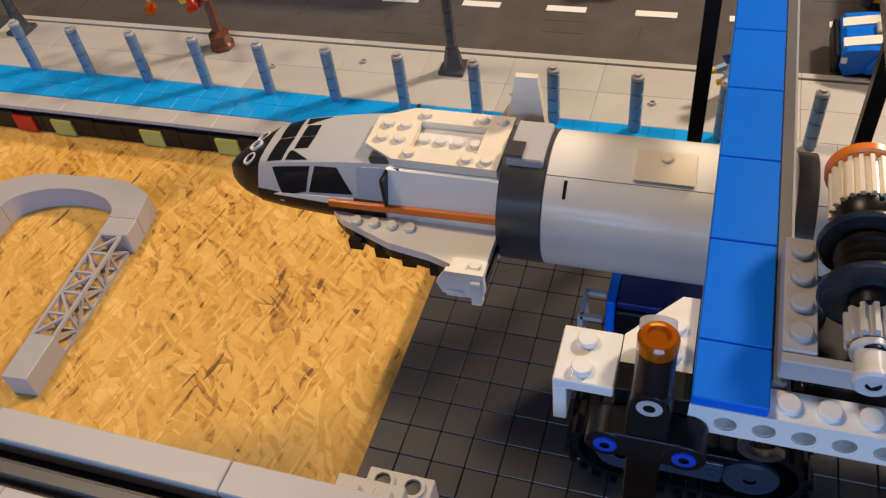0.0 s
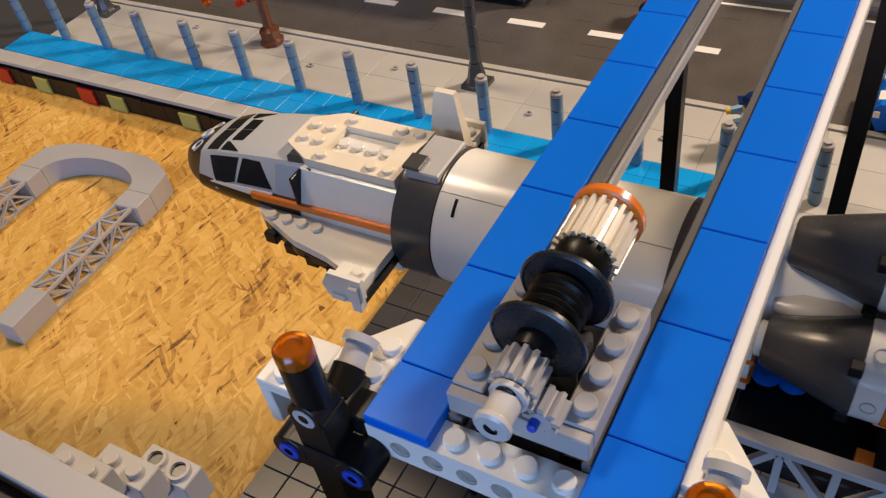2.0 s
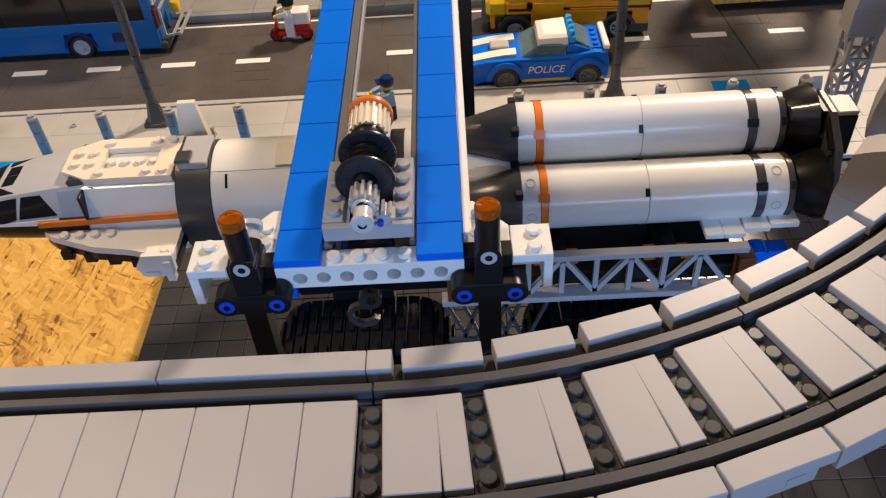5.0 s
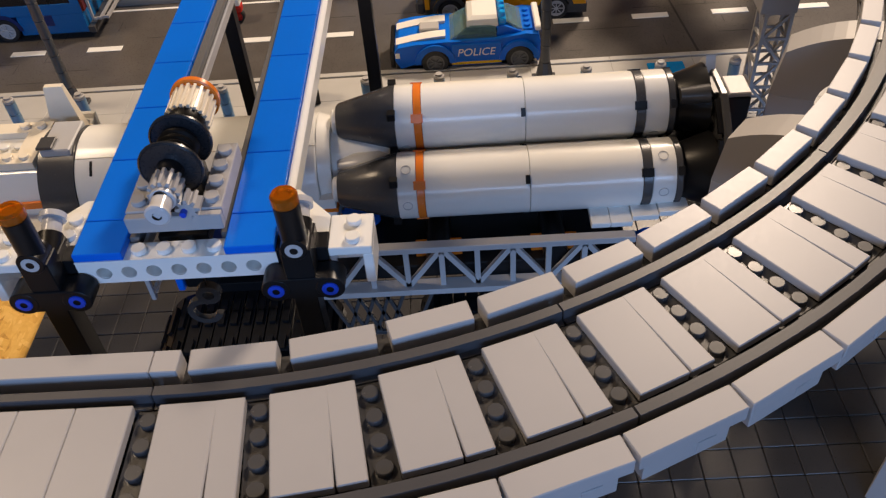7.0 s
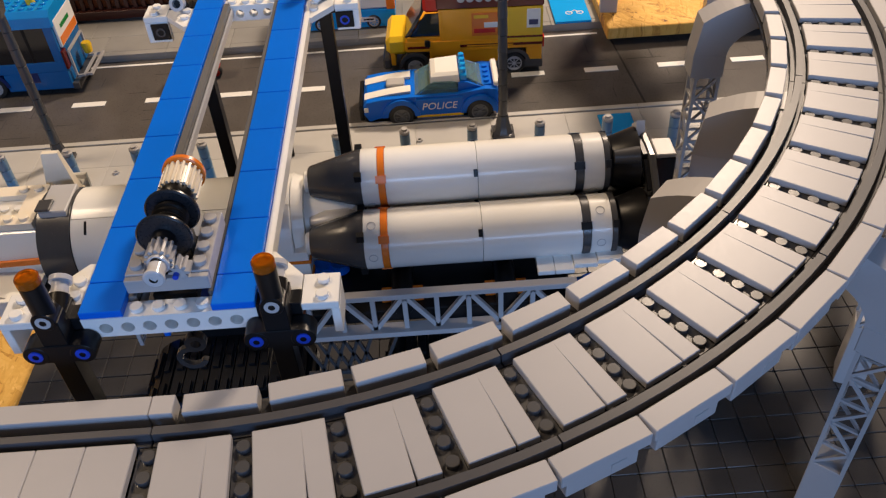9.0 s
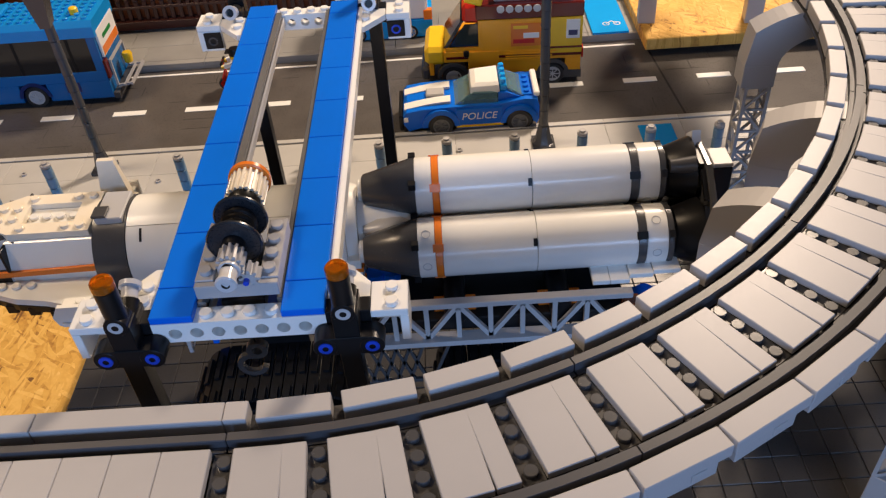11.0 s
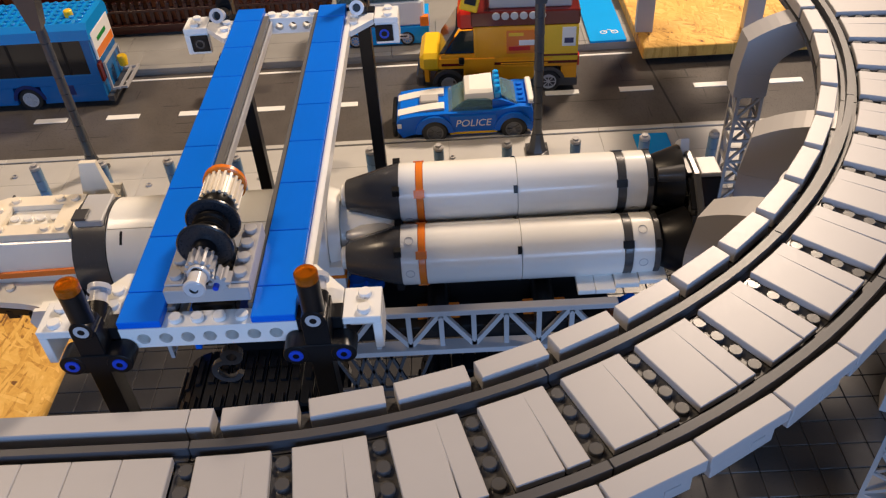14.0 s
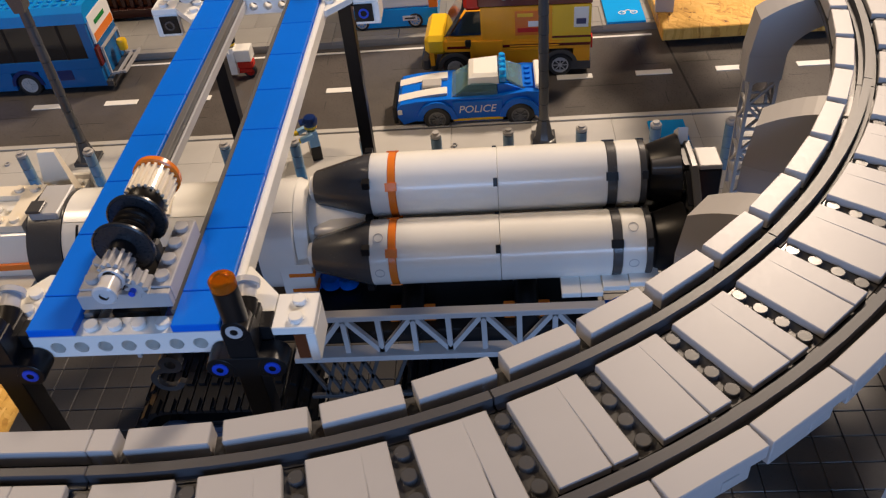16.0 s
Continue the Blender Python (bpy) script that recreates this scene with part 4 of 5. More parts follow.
def crawler(x0):
    bm = B()
    L, r, zc = 92, 20, 24.2
    xs = x0 + r, x0 + L - r
    per = 2 * (xs[1] - xs[0]) + 2 * math.pi * r
    n = 34
    pts = []
    for i in range(n):
        d = per * i / n
        w = xs[1] - xs[0]
        if d < w:
            p, a = (xs[0] + d, zc + r), 0
        elif d < w + math.pi * r:
            t = (d - w) / r
            p, a = (xs[1] + r * math.sin(t), zc + r * math.cos(t)), -t
        elif d < 2 * w + math.pi * r:
            p, a = (xs[1] - (d - w - math.pi * r), zc - r), math.pi
        else:
            t = (d - 2 * w - math.pi * r) / r
            p, a = (xs[0] - r * math.sin(t), zc - r * math.cos(t)), math.pi - t
        pts.append((p, a))
    for (px, pz), a in pts:
        c, s = math.cos(a), math.sin(a)
        rod(bm, (px - 3 * c, -34, pz - 3 * s), (px + 3 * c, -34, pz + 3 * s), 40, 3.4)
        q = (px - 2.6 * s, pz + 2.6 * c)
        for y in (-52, -34, -26):
            rod(bm, (q[0] - 1.6 * c, y, q[1] - 1.6 * s), (q[0] + 1.6 * c, y, q[1] + 1.6 * s), 9, 2.2)
    tr = part("crawler_track", bm, BLACK, trans, "black linked crawler track")
    boxpart("side_plate", (xs[0], xs[1], -53, -15, zc - 10, zc + 10), BLACK, tr)
    for x in xs:
        bm = B()
        lathe(bm, (x, -55.5, zc), (0, 1, 0), [(0, 2.6), (0, 10.4), (1.2, 11.4), (3, 11.4)], 24)
        lathe(bm, (x, -54.2, zc), (0, 1, 0), [(0, 2.6), (0, 0)], 16)
        part("wheel_disc", bm, SLATE, tr, "grey-blue wheel disc")
    bm = B()
    box(bm, xs[0] + 11, xs[1] - 11, -55, -53.2, zc - 7, zc + 7)
    for x in (xs[0] + 15, xs[1] - 15):
        pipe(bm, (x, -55.4, zc), (0, 1, 0), 3, 2, 0.6, 12)
    box(bm, xs[0] + 19, xs[1] - 19, -55.6, -54.8, zc - 3.5, zc + 3.5)
    part("cover_plate", bm, SLATE, tr, "grey-blue printed cover plate")


crawler(-39)
crawler(98)
for x0 in (-10, 130):
    boxpart("carrier", (x0, x0 + 34, -14, 34, 36, 60 if x0 > 0 else 52), BLACK, trans)
# ---- street furniture ----
bol = thing("bollard", -461, 327, 3.75, "sand-blue round bollard of stacked bricks on the pavement", "bollard", "bollards along the cycle path")
for k in range(4):
    bm = B()
    lathe(bm, (0, 0, 9.5 * k), (0, 0, 1), [(0, 0), (0, 3.3), (1.6, 3.3), (1.6, 4.0), (9.4, 4.0), (9.4, 0)], 18)
    part("round_brick", bm, SANDBLUE, bol)
bm = B()
lathe(bm, (0, 0, 38), (0, 0, 1), [(0, 3.3), (1, 4), (2.6, 4), (3.2, 3.4), (3.2, 2.4), (4.8, 2.4), (4.8, 0)], 18)
part("cap", bm, LGREY, bol, "light grey stud cap")
for k in range(-3, 16):
    if k:
        copy_thing(bol, pose((-461 + 51.9 * k) * S, (327.5 - 0.6 * k * 0.8) * S, 0.00375, 0, 0, 40 * k))


def lamp_post(x, y, mat, label, head, lean=0):
    th = thing("street_lamp", x, y, 3.8, label, "lamp", "street lamps", 0)
    bm = B()
    prism(bm, [(-9, -9), (9, -9), (9, 9), (-9, 9)], 2, 0, 3)
    lathe(bm, (0, 0, 3), (0, 0, 1), [(0, 9), (3, 7), (16, 4.4), (16, 0)], 8, 22.5)
    part("base", bm, mat, th)
    for k in range(8):
        bm = B()
        lathe(bm, (0, 0, 19 + 14.4 * k), (0, 0, 1), [(0, 3.4), (0.5, 3.9), (14, 3.6), (14.3, 3.2)], 16)
        part("pole_segment", bm, mat, th)
    if head:
        bm = B()
        loft(bm, [[(-4, -6, 132), (4, -6, 132), (4, 4, 134), (-4, 4, 134)], [(-7, -10, 160), (9, -10, 160), (9, 5, 164), (-7, 5, 164)]], True, False)
        box(bm, -8, 10, -11, 6, 160, 168)
        part("lamp_head", bm, mat, th)
    return th


lamp_post(-180, 372, DGREY, "dark grey street lamp with a tapered pole on the pavement", True)
lamp_post(190, 368, DGREY, "dark grey street lamp with a tapered pole on the pavement", True)
lamp_post(-563, 376, DGREY, "dark grey street lamp with a tapered pole on the pavement", True)
# brown post with a flame piece, modelled as tufts of discs
bt = thing("autumn_tree", -371, 377, 3.8, "reddish-brown post with fiery red and yellow flame pieces", "tree")
bm = B()
lathe(bm, (0, 0, 0), (0, 0, 1), [(0, 10), (3, 10), (5, 8), (12, 8.5), (15, 4.2), (70, 3.6), (71, 0)], 8, 10)
part("trunk", bm, BROWN, bt)
rnd = random.Random(8)
for k in range(26):
    bm = B()
    a, d = rnd.uniform(0, 6.28), rnd.uniform(8, 70)
    c = Vector((d * math.cos(a) * 0.9 - 22, d * math.sin(a) * 0.4 - 6, rnd.uniform(44, 74)))
    for j in range(4):
        u = Vector((rnd.uniform(-1, 1), rnd.uniform(-1, 1), rnd.uniform(-0.6, 0.6))).normalized()
        cyl(bm, c + u * 3, u.cross(Vector((0.3, 0.2, 1))), rnd.uniform(2.5, 4.5), 2.2, 9)
    part("foliage", bm, rnd.choice((RED, ORANGE, DRED, YELLOW, TRANSO)), bt)


def wheel(parent, x, y, z, r, w, s, rim=SILVER):
    bm = B()
    lathe(bm, (x, y, z), (0, s, 0), [(0, r * 0.66), (0, r - 0.8), (0.8, r), (w - 0.8, r), (w, r - 0.8), (w, 0)], 26)
    t = part("tyre", bm, RUBBER, parent)
    bm = B()
    lathe(bm, (x, y - s * 0.1, z), (0, s, 0), [(1.2, 0), (1.2, r * 0.5), (0, r * 0.58), (0, r * 0.68), (2, r * 0.68)], 24)
    for k in range(8):
        a = 2 * math.pi * k / 8
        rod(bm, (x, y + s * 0.5, z), (x + r * 0.55 * math.cos(a), y + s * 0.2, z + r * 0.55 * math.sin(a)), 0.9)
    cyl(bm, (x, y - s * 0.2, z), (0, s, 0), r * 0.16, 1.5, 10)
    part("rim", bm, rim, t)


def arch_band(bm, x, y0, y1, z, r0, r1, n=12):
    rings = []
    for i in range(n + 1):
        a = math.pi * i / n
        c, s = math.cos(a), math.sin(a)
        rings.append([(x + r0 * c, y0, z + r0 * s), (x + r1 * c, y0, z + r1 * s), (x + r1 * c, y1, z + r1 * s), (x + r0 * c, y1, z + r0 * s)])
    loft(bm, rings, True, False)


# police car
car = thing("police_car", 132, 421, 0, "blue and white toy police car on the road", "car")
def arch_cut(x, r, z=9.5, n=10):
    return [(z + r * math.sin(math.pi * i / n), x + r * math.cos(math.pi * i / n)) for i in range(n + 1) if z + r * math.sin(math.pi * i / n) >= 5]


bm = B()
side = [(5, 56), *arch_cut(41, 11.8), *arch_cut(-26, 11.8), (5, -54), (12, -58), (20, -58), (23.5, -55), (25.5, -42), (26.5, -18), (26.5, 2), (26.5, 22), (28.5, 34), (30, 46), (29, 56), (22, 58), (10, 58)]
prism(bm, side, 1, -23, 23)
part("body", bm, BLUE, car, "bright blue body with cut-out wheel arches")
for y0, y1 in ((-24.4, -22.8), (22.8, 24.4)):
    boxpart("door", (-13, 27, y0, y1, 5.5, 24.5), BLUE, car, "", 0.9)
boxpart("boot_lid", (36, 52, -17, 17, 29.2, 31), BLUE, car)
boxpart("chassis", (-54, 54, -18, 18, 3.4, 8), DGREY, car)
for x in (-26, 41):
    for y0, y1 in ((-25.4, -19), (19, 25.4)):
        bm = B()
        arch_band(bm, x, y0, y1, 9, 11.6, 16.2)
        part("wheel_arch", bm, BLUE, car)
for x in (-26, 41):
    for s in (-1, 1):
        wheel(car, x, s * 26.4, 10, 10.6, 7, -s, RAILG)
for y in (-12, 12):
    bm = B()
    rings = []
    for i in range(7):
        t = i / 6
        x = -57 + 40 * t
        z = 22.6 + 5.4 * math.sin(t * 1.5)
        rings.append([(x, y - 5, z - 2), (x, y + 5, z - 2), (x, y + 5, z + 0.8), (x, y - 5, z + 0.8)])
    loft(bm, rings, True, False)
    part("bonnet_stripe", bm, WHITE, car, "white curved bonnet stripe")
boxpart("bonnet_scoop", (-38, -22, -6, 6, 26, 29.6), LGREY, car, "grey bonnet scoop", 1)
for nm, lo, hi in (("windscreen", [(-14, -20, 26.2), (-14, 20, 26.2), (-10, 20, 26.2), (-10, -20, 26.2)], [(2, -16, 36), (2, 16, 36), (5, 16, 36), (5, -16, 36)]),
                   ("side_window", [(-10, -20, 26.2), (23.5, -20, 26.2), (23.5, -18.4, 26.2), (-10, -18.4, 26.2)], [(3, -17, 36), (22.5, -17, 36), (22.5, -15.8, 36), (3, -15.8, 36)]),
                   ("side_window", [(-10, 18.4, 26.2), (23.5, 18.4, 26.2), (23.5, 20, 26.2), (-10, 20, 26.2)], [(3, 15.8, 36), (22.5, 15.8, 36), (22.5, 17, 36), (3, 17, 36)]),
                   ("rear_window", [(42, -18, 29.8), (46, -18, 29.8), (46, 18, 29.8), (42, 18, 29.8)], [(31, -15, 37), (33, -15, 37), (33, 15, 37), (31, 15, 37)])):
    bm = B()
    loft(bm, [lo, hi], True, False)
    part(nm, bm, GLASSL, car, "pale clear pane")
boxpart("cabin_interior", (-4, 24, -14, 14, 25.8, 29), BLACK, car, "dark cabin inside", 1)
bm = B()
loft(bm, [[(0, -16.5, 34.5), (25, -17.5, 34.5), (25, 17.5, 34.5), (0, 16.5, 34.5)], [(1, -15.5, 40), (24.5, -16.5, 41), (24.5, 16.5, 41), (1, 15.5, 40)], [(5, -12, 42.4), (24, -13.5, 43), (24, 13.5, 43), (5, 12, 42.4)]], True, False)
part("roof", bm, WHITE, car, "white roof with chamfered edges")
for y0, y1 in ((-19, -16.6), (16.6, 19)):
    bm = B()
    prism(bm, [(26.4, 23.6), (26.4, 40), (29.5, 44), (35, 31), (35, 23.6)], 1, y0, y1)
    part("rear_pillar", bm, BLUE, car, "blue rear pillar")
bar = boxpart("light_bar", (25.2, 31, -17, 17, 35, 41), AZURE, car, "clear blue light bar", 0.8)
for y in (-12.5, -4.2, 4.2, 12.5):
    bm = B()
    lathe(bm, (28, y, 41), (0, 0, 1), [(0, 2.6), (3.6, 2.6), (4.2, 2), (4.2, 0)], 14)
    part("light_dome", bm, AZURE, bar, "clear blue light dome")
for y in range(4):
    bm = B()
    stud(bm, 48, -12 + 8 * y, 31)
    part("boot_stud", bm, BLUE, car)
boxpart("spoiler", (53.5, 58.5, -20, 20, 29.6, 34), WHITE, car, "white rear spoiler", 1)
boxpart("grille", (-62, -58.2, -22, 22, 5, 20), BLACK, car, "black front bumper", 1)
boxpart("headlight", (-57.6, -54, -24.4, -19, 15, 19), WHITE, car)
boxpart("side_line", (-13, 27, -24.9, -24.3, 6.6, 9), YELLOW, car, "yellow line along the door")


def lettering(name, text, size, mat, parent, m, label):
    cu = bpy.data.curves.new(name, "FONT")
    cu.body, cu.size, cu.extrude, cu.shear = text, size * S, 0.00012, 0.2
    cu.align_x = "CENTER"
    cu.materials.append(mat)
    ob = new(name, cu)
    ob.parent = parent
    ob.matrix_basis = m
    ob["label"] = label
    return ob


lettering("door_lettering", "POLICE", 9.2, PAINTW, car, pose(0.0065, -0.0246, 0.0142, 90, 0, 0), "white word on the door")

# delivery van behind it
van = thing("delivery_van", 165, 499, 0, "yellow-orange delivery van with a dark red roof on the road", "van", "", -3)
bm = B()
for x0, x1 in ((-30, 36), (58, 72)):
    box(bm, x0, x1, -26, 26, 8, 26)
box(bm, -66, -62, -24, 24, 12, 26)
box(bm, -52, 72, -26, 26, 26, 36)
box(bm, -18, 72, -26, 26, 36, 66)
prism(bm, [(-25.5, 36), (25.5, 36), (25.5, 40), (-25.5, 40)], 0, -50, -18)
part("body", bm, BORANGE, van, "yellow-orange body")
boxpart("front_hood", (-70, -50, -25, 25, 22, 40), YELLOW, van, "yellow bonnet", 4)
boxpart("bumper", (-74, -66, -25, 25, 8, 20), DGREY, van, "", 2)
boxpart("side_stripe", (-50, 72, -26.4, -25.8, 29, 31.5), DRED, van, "dark red stripe")
boxpart("rear_panel", (40, 72.4, -26.5, -25.9, 32, 66), YELLOW, van, "yellow side panel")
boxpart("lower_skirt", (-40, 73, -26.3, 26.3, 6, 14), DGREY, van)
boxpart("roof", (-22, 73, -26.4, 26.4, 66.2, 80), DRED, van, "dark red roof block", 1)
boxpart("roof_top", (-6, 66, -20, 20, 80, 90), LGREY, van, "light grey roof box", 1)
for k in range(6):
    bm = B()
    cyl(bm, (0 + 8 * k, -27.5, 76), (0, 1, 0), 3.4, 2, 14)
    part("roof_stud", bm, SILVER, van, "grey round knob")
boxpart("cab_visor", (-34, -18, -24, 24, 62, 80), RED, van, "red visor over the cab", 3)
for nm, lo, hi in (("windscreen", [(-52, -24, 40), (-48, -24, 40), (-48, 24, 40), (-52, 24, 40)], [(-36, -22, 64), (-33, -22, 64), (-33, 22, 64), (-36, 22, 64)]),
                   ("side_window", [(-47, -25, 41), (-20.2, -25, 41), (-20.2, -23.6, 41), (-47, -23.6, 41)], [(-32, -24.5, 62), (-20.2, -24.5, 62), (-20.2, -23.4, 62), (-32, -23.4, 62)])):
    bm = B()
    loft(bm, [lo, hi], True, False)
    part(nm, bm, GLASSB, van, "smoked cab pane")
boxpart("cab_pillar", (-20, -17, -26.2, 26.2, 36, 66), BORANGE, van)
sgn = boxpart("roof_sign", (-24, -8, -30, -26, 76, 94), YELLOW, van, "yellow tilted sign on the roof", 1)
sgn.matrix_basis = Matrix.Translation((-0.022, -0.024, 0.090)) @ pose(0, 0, 0, -10, 16, 0) @ Matrix.Translation((0.016, 0.028, -0.085))
boxpart("sign_bars", (-21, -11, -30.5, -29.9, 82, 88), BLACK, sgn)
boxpart("mirror", (-34, -29, -30, -26.4, 32, 38), BLACK, van, "black wing mirror", 0.8)
boxpart("door_panel", (-30, -2, -26.9, -26.0, 22, 36), BORANGE, van, "", 0.6)
for k in range(3):
    boxpart("vent_line", (4, 46, -27.0, -26.2, 27 + 2.6 * k, 28.2 + 2.6 * k), BORANGE, van)
boxpart("rear_stripe", (40, 72.6, -26.9, -26.3, 36.5, 38.5), DRED, van)
boxpart("poster", (9, 36, -26.9, -26.1, 40, 62), ORANGE, van, "printed side poster")
boxpart("poster_bar", (11, 24, -27.2, -26.8, 57, 60), YELLOW, van)
boxpart("poster_print", (11, 30, -27.2, -26.8, 43, 47), RED, van)
boxpart("poster_print", (20, 34, -27.25, -26.8, 48, 53), PAINTW, van)
boxpart("small_poster", (58, 70, -27.0, -26.4, 46, 64), PAINTW, van, "small white poster")
boxpart("poster_print", (60, 68, -27.3, -26.9, 49, 54), NAVY, van)
boxpart("vent_lines", (8, 50, -26.8, -26.3, 34, 35), BORANGE, van)
for x in (-44, 47):
    for y0, y1 in ((-27, -19), (19, 27)):
        bm = B()
        arch_band(bm, x, y0, y1, 10.6, 11.6, 15)
        part("wheel_arch", bm, DGREY, van)
    for s in (-1, 1):
        wheel(van, x, s * 26.3, 10.6, 10.6, 8, -s)
boxpart("tail_lamp", (72.5, 74, -26, -18, 26, 36), RED, van)

# city bus
bus = thing("city_bus", -201, 517, 0, "blue toy city bus with a studded roof on the road", "bus")
bm = B()
for x0, x1 in ((-260, -190), (-162, -88), (-62, -2)):
    box(bm, x0, x1, -28, 28, 6, 24)
box(bm, -260, -2, -28, 28, 24, 34)
box(bm, -10, -2, -28, 28, 34, 74)
part("body", bm, BUSSHADE, bus, "blue body, its shaded side darkened in the colour")
boxpart("window_band", (-260, -10, -27.2, 27.2, 34, 68), GLASSB, bus, "smoked window band")
for x in (-258, -200, -140, -80, -30):
    boxpart("window_post", (x, x + 3, -27.6, 27.6, 34, 68), BLACK, bus)
bm = B()
prism(bm, [(-28.4, 68), (28.4, 68), (28.4, 78), (24, 83), (-24, 83), (-28.4, 78)], 0, -262, 0)
for i in range(30):
    for j in range(6):
        stud(bm, -8 - 8.4 * i, -20 + 8 * j, 83, 10)
part("roof", bm, BUSLIT, bus, "blue studded roof in the brighter, lit tone")
boxpart("roof_hatch", (-110, -86, -10, 12, 83.2, 88), BUSLIT, bus, "", 1.5)
bm = B()
lathe(bm, (-20, -8, 83), (0, 0, 1), [(0, 4), (5, 4), (6, 3), (6, 0)], 14)
part("roof_lamp", bm, YELLOW, bus, "yellow roof lamp")
boxpart("rear_panel", (-1.8, 0.4, -24, 24, 46, 72), PAINTW, bus, "white rear advert panel")
boxpart("rear_print", (0.5, 0.9, -22, 22, 47, 55), ORANGE, bus, "orange print")
boxpart("rear_print", (0.5, 0.9, -14, 10, 60, 64), GREEN, bus)
bm = B()
for y in (-20, 20):
    rod(bm, (2, y, 14), (2, y, 40), 2)
    rod(bm, (2, y, 14), (16, y, 16), 2)
rod(bm, (2, -20, 40), (2, 20, 40), 2)
rod(bm, (16, -22, 16), (16, 22, 16), 2.4)
rod(bm, (9, -22, 15), (9, 22, 15), 2)
part("rear_rack", bm, LGREY, bus, "grey rear rack")
bm = B()
lathe(bm, (8, 8, 24), (0, 0, 1), [(0, 4), (8, 5), (10, 4), (10, 0)], 14)
part("rack_load", bm, YELLOW, bus)
boxpart("tail_lamp", (-1.9, 0.6, -27.8, -20, 26, 44), DRED, bus, "dark red tail lamp")
boxpart("rear_bumper", (-2, 4, -28, 28, 5, 11), DGREY, bus)
boxpart("side_vent", (-44, -30, -28.5, -27.9, 14, 24), NAVY, bus)
for x in (-75, -176):
    for y0, y1 in ((-28.6, -20), (20, 28.6)):
        bm = B()
        arch_band(bm, x, y0, y1, 11, 12, 15.5)
        part("wheel_arch", bm, NAVY, bus)
    for s in (-1, 1):
        wheel(bus, x, s * 28, 11, 11, 8, -s)

# red scooter with its load
sc = thing("scooter", -84, 502, 0, "red toy scooter with a pale box standing by the far lane", "scooter")
bm = B()
box(bm, -14, 16, -4, 4, 5, 10, 1.2)
box(bm, 0, 18, -5, 5, 10, 18, 1.5)
loft(bm, [ring_x(-16, 0, 10, 5, 5, 12), ring_x(-12, 0, 18, 4, 6, 12), ring_x(-13, 0, 28, 3, 3, 12)])
part("body", bm, RED, sc, "red body")
for x in (-15, 13):
    wheel(sc, x, -2.5, 6, 6, 5, 1, RED)
boxpart("box", (3, 18, -7, 7, 18.2, 30), WHITE, sc, "white carrier box", 0.6)
bm = B()
rod(bm, (-13, -8, 29), (-13, 8, 29), 2)
part("handlebar", bm, BLACK, sc)


def figure(x, y, z, rz, cols, label, seated=False):
    """A plain toy figure in one mesh."""
    bm = B()
    for s in (-1, 1):
        box(bm, s * 4.2 - 3.8, s * 4.2 + 3.8, -4, 4, 0, 12.4)
    loft(bm, [[(-8, -4, 12.6), (8, -4, 12.6), (8, 4, 12.6), (-8, 4, 12.6)], [(-6, -3.6, 25), (6, -3.6, 25), (6, 3.6, 25), (-6, 3.6, 25)]], True, False)
    for s in (-1, 1):
        rod(bm, (s * 7.2, 0, 23), (s * 6.4, -10, 20.5), 3.6)
    n0 = len(bm.faces)
    lathe(bm, (0, 0, 25.2), (0, 0, 1), [(0, 3), (1, 5), (8, 5), (9.4, 3.4), (9.4, 0)], 16)
    for s in (-1, 1):
        cyl(bm, (s * 6.2, -13, 20), (0, 1, 0.1), 2, 3.4, 10)
    n1 = len(bm.faces)
    lathe(bm, (0, 0.6, 29), (0, 0, 1), [(0, 5.6), (4, 5.8), (6.4, 4.4), (7.2, 0)], 16)
    box(bm, -4, 4, -8, -3, 31.5, 33)
    bm.faces.ensure_lookup_table()
    for i, f in enumerate(bm.faces):
        f.material_index = 0 if i < n0 else 1 if i < n1 else 2
    for f in list(bm.faces)[:52]:
        f.material_index = 3
    ob = new("toy_figure", mesh_of(bm, "toy_figure", *cols))
    ob.matrix_basis = pose(x * S, y * S, z * S, 0, 0, rz)
    return tagged(ob, label, "figure")


TORSO = plastic("pale_blue_torso", (0.25, 0.42, 0.62))
figure(10, 363, 3.8, -70, (TORSO, SKIN, NAVY, BLACK), "toy figure with pale blue torso and dark cap on the pavement")
figure(-84, 501, 7, -90, (PAINTW, SKIN, BLACK, PAINTW), "toy figure in white seated on the red scooter")

# ---- across the road: fence, houses, camper, board ----
fence = thing("fence", -100, 632, 7, "dark red-brown picket fence across the road", "fence")
boxpart("fence_base", (-420, 118, -6, 6, 0, 9), FENCE, fence)
boxpart("fence_back", (-420, 118, 6.5, 10, 0, 20), BROWN, fence)
pk = B()
box(pk, -2.2, 2.2, -2, 2, 9.1, 30, 0.5)
cyl(pk, (0, 0, 30), (0, 0, 1), 2.6, 3, 10)
pk = mesh_of(pk, "picket", FENCE)
for i in range(58):
    piece("picket", pk, fence, -414 + 9.2 * i, 0, 0)
boxpart("fence_rail", (-420, 118, -3, 3, 22, 25), FENCE, fence)
house = thing("house", -260, 700, 7, "dark brick-built house behind the fence", "house")
boxpart("wall", (-260, 240, -20, 60, 0, 190), BROWN, house, "brown brick wall", 1)
for k in range(6):
    boxpart("window", (-230 + 76 * k, -190 + 76 * k, -21.5, -19, 26, 76), GLASSB, house)
    boxpart("window_sill", (-234 + 76 * k, -186 + 76 * k, -25, -20.1, 20, 25), DRED, house)
    boxpart("wall_panel", (-228 + 76 * k, -196 + 76 * k, -23, -21.6, 60, 66), RED, house)
